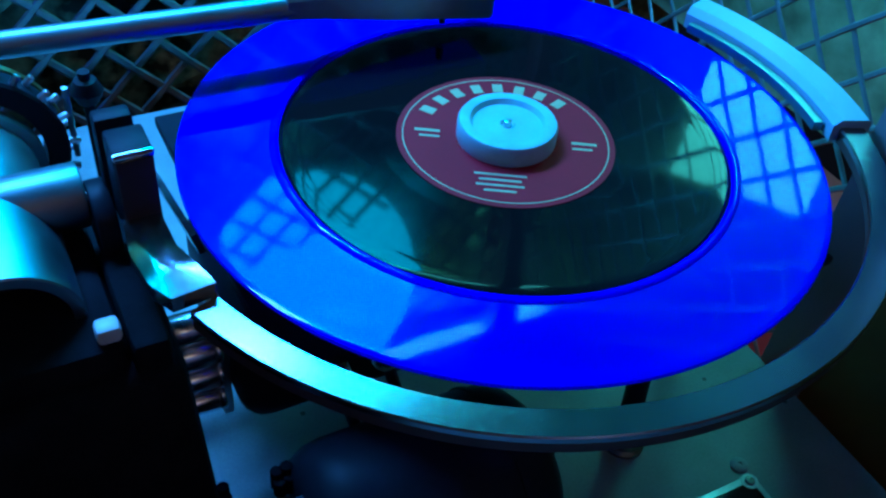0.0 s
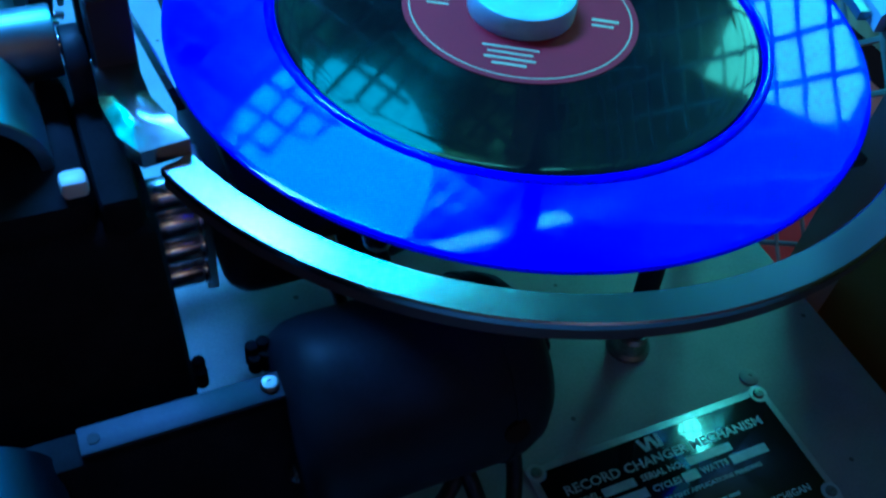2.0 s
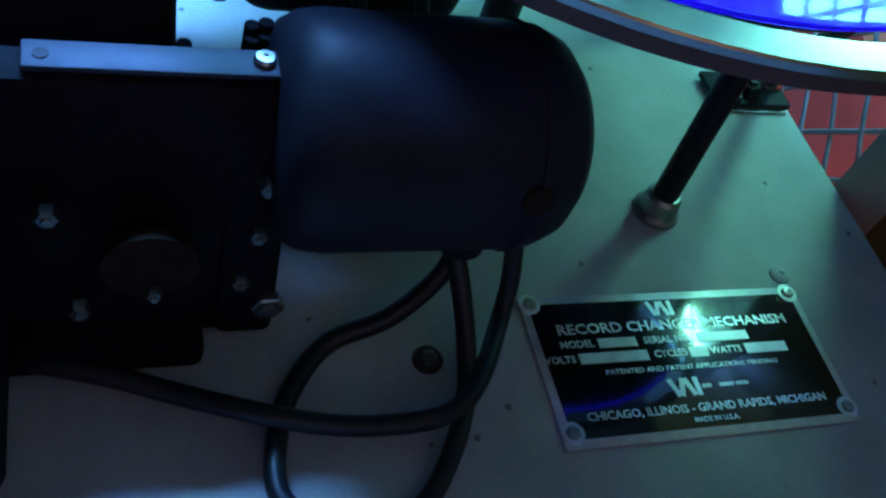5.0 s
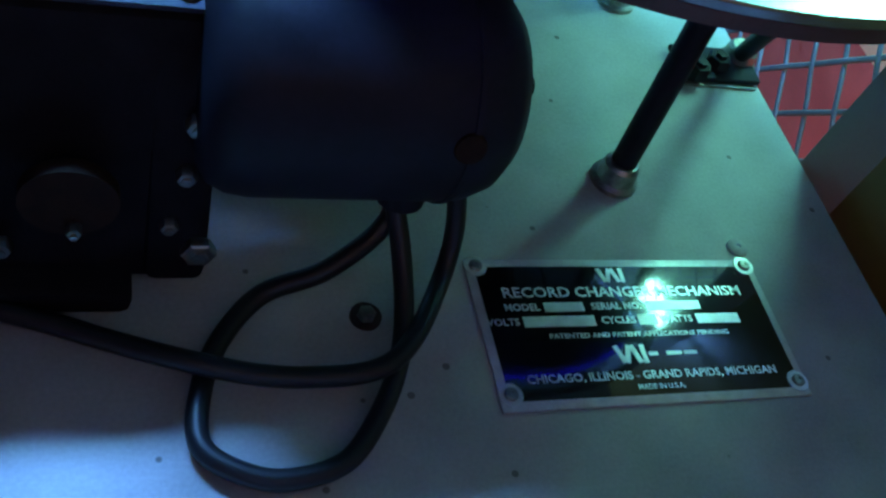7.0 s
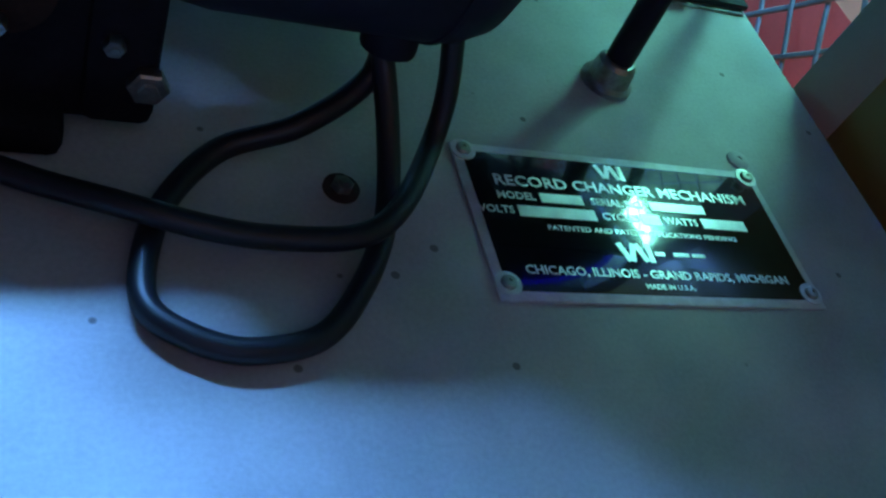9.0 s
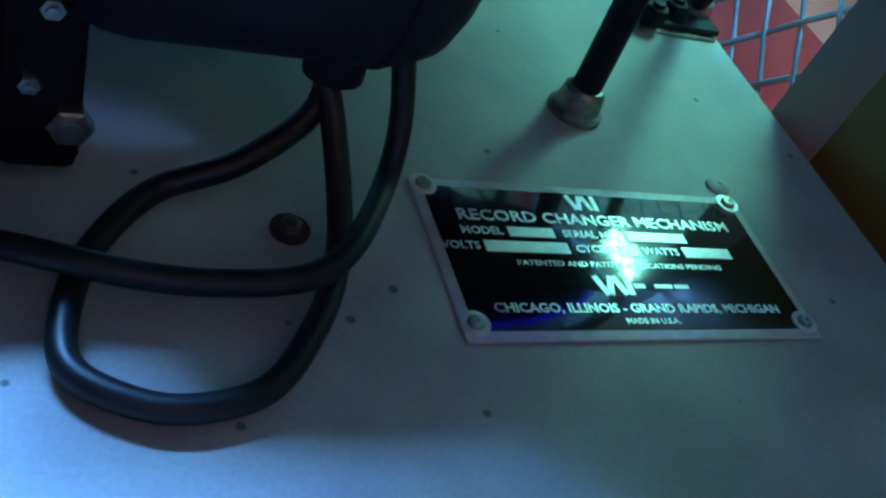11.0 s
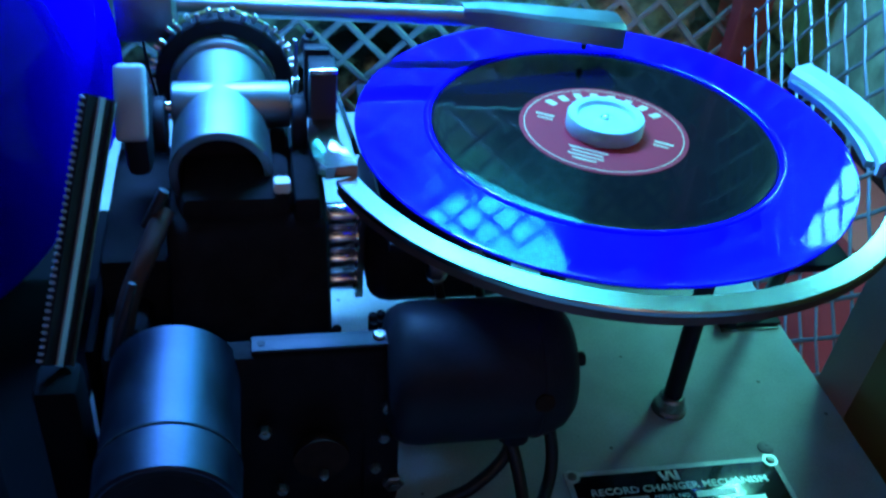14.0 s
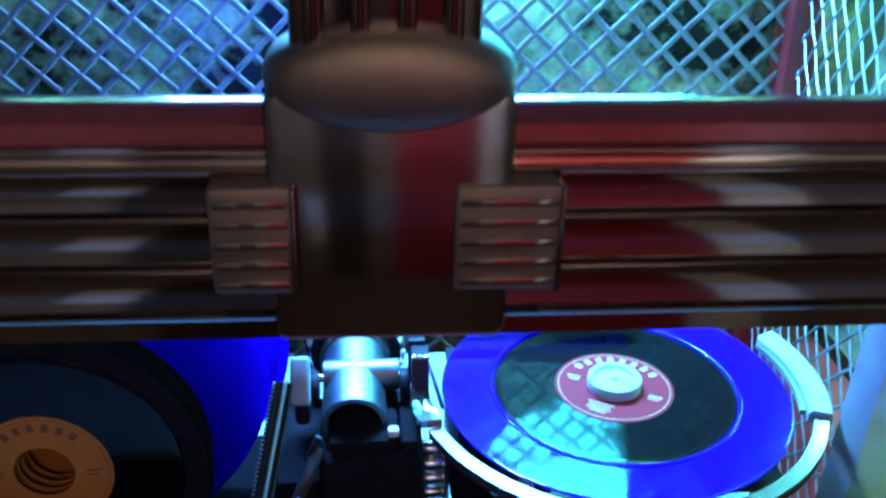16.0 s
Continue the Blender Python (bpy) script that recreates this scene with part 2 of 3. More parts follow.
def hexnut(p0, p1, r):
    m, ln = frame_to(p0, p1)
    return lathe([(0, 0), (r, 0), (r, ln * 0.85), (r * 0.88, ln), (r * 0.5, ln), (r * 0.5, ln * 1.3), (0, ln * 1.35)], 6, m)


def screw_head(p0, p1, r):
    """A round screw head with a slot."""
    m, ln = frame_to(p0, p1)
    bm = lathe([(r, 0), (r, ln * 0.5), (r * 0.8, ln * 0.9), (r * 0.25, ln), (r * 0.2, ln * 0.7), (0, ln * 0.7)], 18, m)
    return bm


def sweep(section, path, bm=None, caps=True, up=(0, 0, 1)):
    """Sweeps a closed section of (side, up) along a path of points."""
    bm = bm or bmesh.new()
    pts = [Vector(p) for p in path]
    rings = []
    for i, p in enumerate(pts):
        t = (pts[min(i + 1, len(pts) - 1)] - pts[max(i - 1, 0)]).normalized()
        s = t.cross(Vector(up)).normalized()
        u = s.cross(t).normalized()
        rings.append([bm.verts.new(p + s * a + u * b) for a, b in section])
    n = len(section)
    for a, b in zip(rings, rings[1:]):
        for i in range(n):
            bm.faces.new((a[i], a[(i + 1) % n], b[(i + 1) % n], b[i]))
    if caps:
        bm.faces.new(rings[0])
        bm.faces.new(rings[-1][::-1])
    return bm


def circle_section(r, n=10):
    return [(r * math.cos(2 * math.pi * i / n), r * math.sin(2 * math.pi * i / n)) for i in range(n)]


def spline(points, steps=8):
    """Smooth points through the given ones."""
    p = [Vector(q) for q in points]
    out = []
    for i in range(len(p) - 1):
        a, b, c, d = p[max(i - 1, 0)], p[i], p[i + 1], p[min(i + 2, len(p) - 1)]
        for k in range(steps):
            t = k / steps
            out.append(0.5 * ((2 * b) + (c - a) * t + (2 * a - 5 * b + 4 * c - d) * t * t + (3 * b - a - 3 * c + d) * t ** 3))
    out.append(p[-1])
    return out


def arc(r, z, a0, a1, n=60):
    return [(r * math.cos(radians(a0 + (a1 - a0) * i / n)), r * math.sin(radians(a0 + (a1 - a0) * i / n)), z) for i in range(n + 1)]


def letters(text, size, x, y, z, m=None, align="CENTER", stretch=1.0):
    cu = bpy.data.curves.new("writing", "FONT")
    cu.body, cu.size, cu.align_x, cu.align_y, cu.extrude = text, size, align, "CENTER", 0.00008
    cu.resolution_u, cu.offset = 2, size * 0.018
    ob = bpy.data.objects.new("writing", cu)
    scene.collection.objects.link(ob)
    me = bpy.data.meshes.new_from_object(ob.evaluated_get(bpy.context.evaluated_depsgraph_get()))
    bpy.data.objects.remove(ob)
    me.materials.clear()
    me.transform(Matrix.Translation((x, y, z)) @ Matrix.Diagonal((stretch, 1, 1, 1)))
    if m is not None:
        me.transform(m)
    return me


H = 0.1344      # height of the playing surface over the deck
# ---- the setting ----
deck = solid("floor_deck", box(-0.62, 0.136, -0.40, 0.26, -0.006, 0.0, 0.0012), DECK, "grey painted steel mechanism deck with scuffs and specks", "deck", kind="structure")
solid("wall_back", box(-0.75, 0.40, 0.345, 0.36, -0.25, 0.66), FOIL, "crumpled teal metallic lining behind the wire mesh", "wall", kind="structure")
solid("wall_right", box(0.31, 0.325, -0.40, 0.345, 0.0, 0.66), SIDE_FOIL, "crumpled green metallic lining at the side", "wall", kind="structure")
solid("wall_right_lower", box(0.245, 0.31, -0.40, 0.345, -0.25, -0.02), RED_WALL, "red enamelled lower cabinet wall", "wall", kind="structure")
solid("wall_left", box(-0.765, -0.75, -0.40, 0.36, -0.25, 0.66), DARK_WOOD, "dark cabinet side lining", "wall", kind="structure")
solid("floor_lower", box(-0.75, 0.325, -0.40, 0.345, -0.27, -0.25), DARK_WOOD, "dark cabinet floor under the deck", "floor", kind="structure")
solid("ceiling", box(-0.765, 0.325, -0.34, 0.36, 0.66, 0.675), DARK_WOOD, "dark cabinet hood lining", "ceiling", kind="structure")
# the dim room behind the camera
solid("wall_room_back", box(-2.0, 1.8, -2.2, -2.15, -1.0, 2.0), ROOM, "dim plain room wall", "wall", kind="structure")
# Unseen panels, added so the chrome bar mirrors red, white and dark patches.
solid("trim_red_reflected", box(-0.09, 0.60, -2.15, -2.13, -0.98, 1.6), ROOM_RED, "added dim red panel on the room wall, reflected in chrome", "wall panel", kind="structure")
solid("trim_white_reflected", box(0.62, 0.80, -2.15, -2.13, -0.98, 1.6), WHITE, "added white panel on the room wall, reflected in chrome", "wall panel", kind="structure")
solid("trim_white_patch_reflected", box(-0.84, -0.69, -2.15, -2.13, -0.62, -0.16), WHITE, "added white patch on the room wall, reflected in chrome", "wall panel", kind="structure")
solid("trim_dark_reflected", box(-0.68, -0.33, -2.15, -2.13, -0.98, 1.6), DARK_WOOD, "added dark panel on the room wall, reflected in chrome", "wall panel", kind="structure")
solid("wall_room_left", box(-2.05, -2.0, -2.2, 0.8, -1.0, 2.0), ROOM, "dim plain room wall", "wall", kind="structure")
solid("wall_room_right", box(1.8, 1.85, -2.2, 0.8, -1.0, 2.0), ROOM, "dim plain room wall", "wall", kind="structure")
solid("floor_room", box(-2.0, 1.8, -2.2, 0.8, -1.05, -1.0), DARK_WOOD, "dark room floor", "floor", kind="structure")
solid("ceiling_room", box(-2.0, 1.8, -2.2, 0.8, 2.0, 2.05), ROOM, "dim room ceiling", "ceiling", kind="structure")
# Unseen wall, made high enough to block the room lamp from the deck.
solid("wall_front_shade", box(-0.75, 0.325, -0.42, -0.40, -1.0, 0.28), RED_PAINT, "added red front panel, unseen, keeping room light off the deck", "wall", kind="structure")
post = solid("corner_post", box(0.218, 0.248, 0.285, 0.325, -0.25, 0.66, 0.004), RED_PAINT, "red enamelled cabinet corner post", "post", kind="structure")


def mesh_wall(name, label, origin, along, width, z0, z1, cell, wide):
    """Diagonal woven flat wires between two heights, in an upright plane."""
    top = thing(name, label, "wire mesh", kind="structure")
    o, u = Vector(origin), Vector(along).normalized()
    n = Vector((u.y, -u.x, 0))
    hgt = z1 - z0
    count = int((width + hgt) / cell) + 1
    for way in (1, -1):
        for k in range(count + 1):
            s0 = -hgt + k * cell
            # from (s0, 0) to (s0 + hgt, hgt), clipped to the width
            a, b = max(0.0, -s0), min(hgt, width - s0)
            if b - a < 0.004:
                continue
            path = []
            steps = max(2, int((b - a) / (cell * 0.25)))
            for i in range(steps + 1):
                h = a + (b - a) * i / steps
                s = s0 + h
                if way < 0:
                    s = width - s
                weave = 0.0005 * math.cos(2 * math.pi * h / cell) * way
                path.append(o + u * s + Vector((0, 0, z0 + h)) + n * weave)
            bm = sweep([(-wide, 0), (-wide * 0.55, -0.0009), (wide * 0.55, -0.0009), (wide, 0), (wide * 0.55, 0.0009), (-wide * 0.55, 0.0009)], path, up=n)
            # the section lies flat in the wall
            part("wire", bm, WIRE, top, smooth=False)
    return top


mesh_wall("wall_mesh_back", "diagonal woven steel wire mesh at the back of the cabinet", (-0.74, 0.30, 0), (1, 0, 0), 0.96, -0.05, 0.60, 0.0346, 0.0029)
mesh_wall("wall_mesh_right", "diagonal woven steel wire mesh at the side of the cabinet", (0.186, -0.03, 0), (0.045, 0.315, 0), 0.318, -0.10, 0.52, 0.0346, 0.0016)

# ---- turntable, record and guard ring ----
turntable = thing("turntable", "black metal turntable on a dark steel base plate", "turntable", (0, 0, 0.10))


def under(ob, parent):
    """Keeps a part built in world space in its place under its thing."""
    ob.matrix_parent_inverse = Matrix.Translation(parent.location).inverted()
    return ob


def wpart(name, bm, material, parent, label="", smooth=True):
    base = parent
    while base.parent:
        base = base.parent
    ob = part(name, bm, material, parent, label, smooth)
    if parent is base:
        under(ob, base)
    return ob


wpart("platter", lathe([(0, H - 0.008), (0.118, H - 0.008), (0.121, H - 0.006), (0.121, H - 0.003), (0.119, H - 0.0022), (0, H - 0.0022)], 72), BLACK, turntable)
wpart("platter_hub", rod((0, 0, 0.06), (0, 0, H - 0.008), 0.02, 32), BLACK, turntable)
wpart("base_plate", box(-0.116, 0.05, -0.06, 0.095, 0.106, 0.111, 0.001), BLACK, turntable, "dark steel plate under the platter")
wpart("support", rod((0.0, 0.03, 0.0), (0.0, 0.03, 0.106), 0.008, 20), BLACK, turntable)

adapter = thing("record_adapter_ring", "glossy blue plastic ring around the small record on the turntable", "record adapter", (0, 0, H - 0.002))
RB = 0.1262
wpart("ring", lathe([(0.0885, H - 0.0022), (RB - 0.001, H - 0.0022), (RB, H - 0.0012), (RB - 0.0004, H - 0.0002), (RB - 0.002, H), (RB - 0.0025, H), (0.0885, H)], 128, closed=True), BLUE, adapter)
wpart("inner_lip", lathe([(0.0882, H + 0.00005), (0.0918, H + 0.00005), (0.0912, H + 0.0007), (0.0902, H + 0.0011), (0.0890, H + 0.0010), (0.0882, H + 0.0004)], 128, closed=True), BLUE, adapter)


def vinyl(name, label, m, label_mat, ink, hole, group=""):
    """A small record with a large centre hole, lying in its own xy plane, top at z = 0."""
    rec = thing(name, label, "record", group=group)
    part("disc", lathe([(hole, -0.0016), (0.0868, -0.0016), (0.0875, -0.0010), (0.0868, -0.0003), (0.084, 0.0), (0.080, -0.0002), (0.0795, -0.0002), (0.0505, -0.0002), (0.050, -0.0002), (0.046, 0.0), (hole, 0.0)], 128, closed=True), VINYL, rec)
    part("label", lathe([(hole, 0.00002), (0.0432, 0.00002), (0.0432, 0.0003), (hole, 0.0003)], 96, closed=True), label_mat, rec)
    part("label_ring", lathe([(0.0404, 0.0003), (0.0409, 0.0003), (0.0409, 0.0004), (0.0404, 0.0004)], 96, closed=True), ink, rec)
    for k in range(8):
        a = radians(66 - k * 15 + 90)
        part("title_bar", box(-0.0021, 0.0021, -0.0030, 0.0030, 0.0003, 0.0004, m=pose(0.0345 * math.cos(a), 0.0345 * math.sin(a), 0, 0, 0, math.degrees(a) - 90)), ink, rec)
    for k, w in enumerate((0.020, 0.016, 0.018, 0.012)):
        part("text_bar", box(-w / 2, w / 2, -0.0006, 0.0006, 0.0003, 0.0004, m=pose(-0.002, -0.0245 - 0.0032 * k, 0)), ink, rec)
    for sx in (-1, 1):
        part("text_bar", box(sx * 0.031 - 0.005, sx * 0.031 + 0.005, -0.0008, 0.0008, 0.0003, 0.0004), ink, rec)
        part("text_bar", box(sx * 0.030 - 0.004, sx * 0.030 + 0.004, -0.0042, -0.0030, 0.0003, 0.0004), ink, rec)
    rec.matrix_world = m
    return rec


vinyl("vinyl_record", "black vinyl record with red paper label on the turntable", pose(0, 0, H - 0.0004, 0, 0, -30), RED_LABEL, GOLD_INK, 0.019)
hub = thing("record_centre_cap", "pale blue plastic centre cap on the record", "centre cap", (0, 0, H))
wpart("body", lathe([(0.0, H - 0.001), (0.0192, H - 0.001), (0.0197, H + 0.0005), (0.0197, H + 0.0068), (0.0190, H + 0.0080), (0.0172, H + 0.0084), (0.0150, H + 0.0080), (0.0138, H + 0.0060), (0.0070, H + 0.0055), (0.0052, H + 0.0062), (0.0030, H + 0.0062), (0.0024, H + 0.0052), (0, H + 0.0052)], 64), HUB, hub)
wpart("spindle", rod((0, 0, H), (0, 0, H + 0.0078), 0.0017, 16, 0.0006), STEEL, hub, "steel spindle tip")

guard = thing("guard_ring", "bright satin metal arc around the turntable edge", "guard ring", (0, -0.14, H))
RING = [(-0.0053, 0.0004), (-0.0048, 0.0), (0.0048, 0.0), (0.0053, 0.0004), (0.0053, 0.0024), (0.0048, 0.003), (-0.0048, 0.003), (-0.0053, 0.0024)]
wpart("arc", sweep(RING, arc(0.1430, 0.1368, 199.5, 340, 110)), RINGMETAL, guard)
wpart("skirt", sweep([(-0.0048, -0.0040), (0.0050, -0.0040), (0.0050, 0.0), (-0.0048, 0.0)], arc(0.1430, 0.1368, 199.8, 340, 110)), SKIRT, guard, "dark brown edge under the bright arc")
cap_path = arc(0.1435, 0.1395, 338.5, 381, 40)
wpart("end_cover", sweep([(-0.009, -0.006), (0.007, -0.006), (0.007, 0.0025), (0.0055, 0.004), (-0.006, 0.004), (-0.009, 0.001)], cap_path), PALE, guard, "pale thick cover over the arc's end")
wpart("inner_lip", sweep([(-0.002, -0.003), (0.002, -0.003), (0.002, 0.001), (-0.002, 0.001)], arc(0.1315, 0.1375, 341, 379, 40)), SATIN, guard)
for fx, fy, tx, ty, r in ((0.0405, -0.0700, 0.0465, -0.0580, 0.0050), (0.129, 0.004, 0.085, -0.065, 0.004), (0.080, 0.041, 0.070, 0.050, 0.004), (0.012, 0.072, 0.016, 0.058, 0.0048)):
    leg = wpart("leg", rod((fx, fy, 0.004), (tx, ty, 0.108), r, 20), BLACK, guard)
    part("foot", lathe([(0, 0), (0.0095, 0), (0.0095, 0.0018), (0.0078, 0.0030), (0.0070, 0.0090), (0.0056, 0.0105), (0, 0.0105)], 20, Matrix.Translation((fx, fy, 0))), WORN, leg, "worn zinc foot nut")
wpart("tie_plate", box(-0.02, 0.10, -0.09, 0.06, 0.108, 0.112, 0.001), BLACK, guard)
bracket = wpart("foot_bracket", box(0.094, 0.134, -0.0125, 0.009, 0.0016, 0.0048, 0.0014), BLACK, guard)
part("washer_plate", box(0.0955, 0.1325, -0.0138, 0.006, 0.0, 0.0016, 0.0006), WORN, bracket, "bright worn shim under the bracket")
for bx, by in ((0.100, -0.0103), (0.113, -0.004)):
    part("bolt", hexnut((bx, by, 0.004), (bx, by, 0.010), 0.0055), BLACK, bracket)

# ---- tone arm ----
tonearm = thing("pickup_arm", "satin metal tone arm with a square counterweight", "tone arm", (-0.226, 0.082, 0.15))
wpart("counterweight", box(-0.2405, -0.2115, 0.0645, 0.0995, 0.150, 0.1755, 0.003), SATIN, tonearm)
wpart("tube", rod((-0.212, 0.088, 0.1615), (-0.055, 0.083, 0.158), 0.0052, 28), SATIN, tonearm)
bm = bmesh.new()
rings = []
for x, y, z, w, h in ((-0.060, 0.0832, 0.1600, 0.0100, 0.0095), (-0.046, 0.0830, 0.1595, 0.0125, 0.0110), (-0.018, 0.0815, 0.1570, 0.0190, 0.0125), (0.029, 0.0790, 0.1525, 0.0215, 0.0150), (0.031, 0.0788, 0.1522, 0.0200, 0.0135)):
    rings.append([bm.verts.new((x, y + a * w, z + b * h)) for a, b in ((-0.5, -0.5), (-0.5, 0.3), (-0.38, 0.46), (0.38, 0.46), (0.5, 0.3), (0.5, -0.5))])
for a, b in zip(rings, rings[1:]):
    for i in range(6):
        bm.faces.new((a[i], a[(i + 1) % 6], b[(i + 1) % 6], b[i]))
bm.faces.new(rings[0])
bm.faces.new(rings[-1][::-1])
wpart("head", bm, SATIN, tonearm)
wpart("stylus", rod((0.012, 0.080, 0.1400), (0.012, 0.080, 0.1460), 0.0015, 10), BLACK, tonearm)
wpart("stylus_wire", sweep(circle_section(0.0008, 6), spline([(-0.228, 0.066, 0.152), (-0.226, 0.055, 0.145), (-0.222, 0.05, 0.125)])), BLACK, tonearm)
rest = thing("arm_rest", "small dark post with a pale ball under the tone arm", "arm rest", (-0.1444, 0.06, 0.111))
wpart("post", rod((-0.1444, 0.060, 0.111), (-0.1444, 0.060, 0.160), 0.0022, 14), BLACK, rest)
wpart("ball", lathe([(0, -0.006), (0.004, -0.0045), (0.006, 0), (0.004, 0.0045), (0, 0.006)], 20, Matrix.Translation((-0.1444, 0.060, 0.152))), BLACK, rest)
wpart("pin", rod((-0.152, 0.060, 0.125), (-0.152, 0.058, 0.156), 0.0012, 10), STEEL, rest)

# ---- gripper head and column ----
column = thing("mechanism_column", "black crinkle-finished cast column carrying the record gripper", "machine column", (-0.178, -0.03, 0))
bm = box(-0.214, -0.1425, -0.114, 0.035, 0.0, 0.120)
for v in bm.verts:
    if v.co.z > 0.1 and v.co.y < 0:
        v.co.y = -0.050
bmesh.ops.bevel(bm, geom=bm.edges[:], offset=0.005, segments=2, affect="EDGES", profile=0.5)
wpart("casting", bm, CRINKLE, column)
wpart("saddle", box(-0.208, -0.158, -0.047, 0.04, 0.112, 0.130, 0.006), CRINKLE, column)
wpart("button", box(-0.1668, -0.1590, -0.0440, -0.0370, 0.1290, 0.1355, 0.0018), WHITE, column, "small pale plastic button")
wpart("carriage", box(-0.244, -0.213, -0.055, 0.045, 0.0, 0.104, 0.005), CRINKLE, column)
wpart("lever_lug", box(-0.242, -0.222, -0.096, -0.050, 0.0, 0.084, 0.006), CRINKLE, column)
wpart("hose", sweep(circle_section(0.0045, 12), spline([(-0.214, -0.046, 0.124), (-0.221, -0.062, 0.114), (-0.230, -0.074, 0.096), (-0.236, -0.084, 0.070)])), MAROON, column, "dull maroon rubber hose")
wpart("lever", rod((-0.236, -0.092, 0.082), (-0.226, -0.080, 0.112), 0.0022, 12, 0.001), GALV, column)
wpart("link", rod((-0.222, -0.050, 0.118), (-0.213, -0.046, 0.135), 0.0026, 12, 0.001), GALV, column)
wpart("side_bracket", box(-0.158, -0.146, -0.050, 0.0, 0.112, 0.131, 0.003), CRINKLE, column)

gripper = thing("record_gripper", "satin metal tube gripper with padded fingers for lifting records", "record gripper", (-0.189, 0.0, 0.13))
TZ = 0.1330
wpart("tube", lathe([(0.0190, 0.0), (0.0222, 0.0), (0.0228, 0.0006), (0.0228, 0.085), (0.0205, 0.0865), (0.0190, 0.0865)], 56, pose(-0.1895, -0.030, TZ - 0.002, -88, 0, 0), closed=True), SATIN, gripper)
# Black disc added inside the tube in place of the shade in its bore.
wpart("bore_dark_disc", rod((-0.1895, -0.010, TZ), (-0.1895, -0.006, TZ), 0.0192, 32), BLACK, gripper, "added black disc for the darkness inside the tube")
wpart("cross_tube", rod((-0.2115, 0.012, 0.1440), (-0.1570, 0.012, 0.1440), 0.0112, 32, 0.001), SATIN, gripper)
wpart("collar", lathe([(0.0228, 0), (0.0262, 0), (0.0262, 0.006), (0.0228, 0.006)], 48, pose(-0.1895, 0.048, TZ, -90, 0, 0), closed=True), STEEL, gripper)
for x0, x1 in ((-0.2235, -0.2115), (-0.157, -0.1475)):
    wpart("shaft", rod((x0, 0.008, 0.1450), (x1, 0.008, 0.1450), 0.0030, 16), CHROME, gripper)
for x0, x1 in ((-0.2205, -0.2145), (-0.1565, -0.1495)):
    wpart("pivot_disc", rod((x0, 0.006, 0.137), (x1, 0.006, 0.137), 0.0135, 28, 0.001), BLACK, gripper)
wpart("pale_pad", box(-0.0068, 0.0068, -0.003, 0.003, -0.0165, 0.0165, 0.0026, m=pose(-0.2250, -0.0262, 0.1665, -36, 0, 0), seg=3), PALE, gripper, "pale blue-grey plastic finger pad")
wpart("pad_arm", box(-0.2305, -0.2195, -0.026, 0.012, 0.128, 0.158, 0.004), BLACK, gripper)
finger = wpart("finger_block", box(-0.1490, -0.1365, -0.012, 0.002, 0.142, 0.1745, 0.0012), BLACK, gripper)
part("rubber_face", box(-0.1485, -0.1370, -0.0136, -0.0121, 0.1425, 0.1720, 0.0005), MAROON, finger, "dull maroon rubber face")
part("top_edge", box(-0.1490, -0.1365, -0.0139, -0.0115, 0.1722, 0.1750, 0.0008), CHROME, finger)
wpart("rear_plate", box(-0.1505, -0.1385, 0.004, 0.011, 0.140, 0.1765, 0.0012), BLACK, gripper)
bm = bmesh.new()
outline = ((-0.1495, -0.0130, 0.1500), (-0.1508, -0.0270, 0.1475), (-0.1485, -0.0400, 0.1455), (-0.1440, -0.0475, 0.1450), (-0.1300, -0.0462, 0.1455), (-0.1325, -0.0370, 0.1455), (-0.1365, -0.0270, 0.1470), (-0.1375, -0.0130, 0.1500))
up_v = [bm.verts.new(p) for p in outline]
low_v = [bm.verts.new((x, y, z - 0.006)) for x, y, z in outline]
mid_v = bm.verts.new((-0.1430, -0.0310, 0.1438))
for i in range(8):
    j = (i + 1) % 8
    bm.faces.new((up_v[i], up_v[j], mid_v))
    bm.faces.new((up_v[i], low_v[i], low_v[j], up_v[j]))
bm.faces.new(low_v[::-1])
bmesh.ops.subdivide_edges(bm, edges=bm.edges[:], cuts=2, use_grid_fill=True, smooth=0.6)
wpart("shoe", bm, RINGMETAL, gripper, "bright scooped metal shoe")
fin_path = spline([(-0.1345, 0.018, 0.146), (-0.1322, 0.004, 0.145), (-0.1305, -0.010, 0.1430), (-0.1285, -0.022, 0.1405)], 6)
wpart("fin", sweep([(-0.0030, -0.0060), (0.0000, -0.0060), (0.0030, 0.0050), (0.0010, 0.0060)], fin_path), RINGMETAL, gripper)

gear = thing("pin_gear", "dark gear wheel with bright metal pin teeth behind the gripper tube", "gear", (-0.1885, 0.062, 0.135))
GZ = 0.1330
wpart("wheel", lathe([(0.0262, 0), (0.0335, 0), (0.0345, 0.001), (0.0345, 0.009), (0.0335, 0.010), (0.0262, 0.010)], 64, pose(-0.1885, 0.056, GZ, -90, 0, 0), closed=True), BLACK, gear)
wpart("inner_rim", lathe([(0.0335, 0), (0.0350, 0), (0.0350, 0.003), (0.0335, 0.003)], 64, pose(-0.1885, 0.066, GZ, -90, 0, 0), closed=True), BRASS, gear)
for k in range(40):
    a = radians(9 * k)
    c, s = math.cos(a), math.sin(a)
    yy = 0.0585 + 0.004 * (k % 2)
    wpart("tooth", rod((-0.1885 + 0.0340 * c, yy, GZ + 0.0340 * s), (-0.1885 + 0.0385 * c, yy, GZ + 0.0385 * s), 0.0014, 8, 0.0005), STEEL, gear)

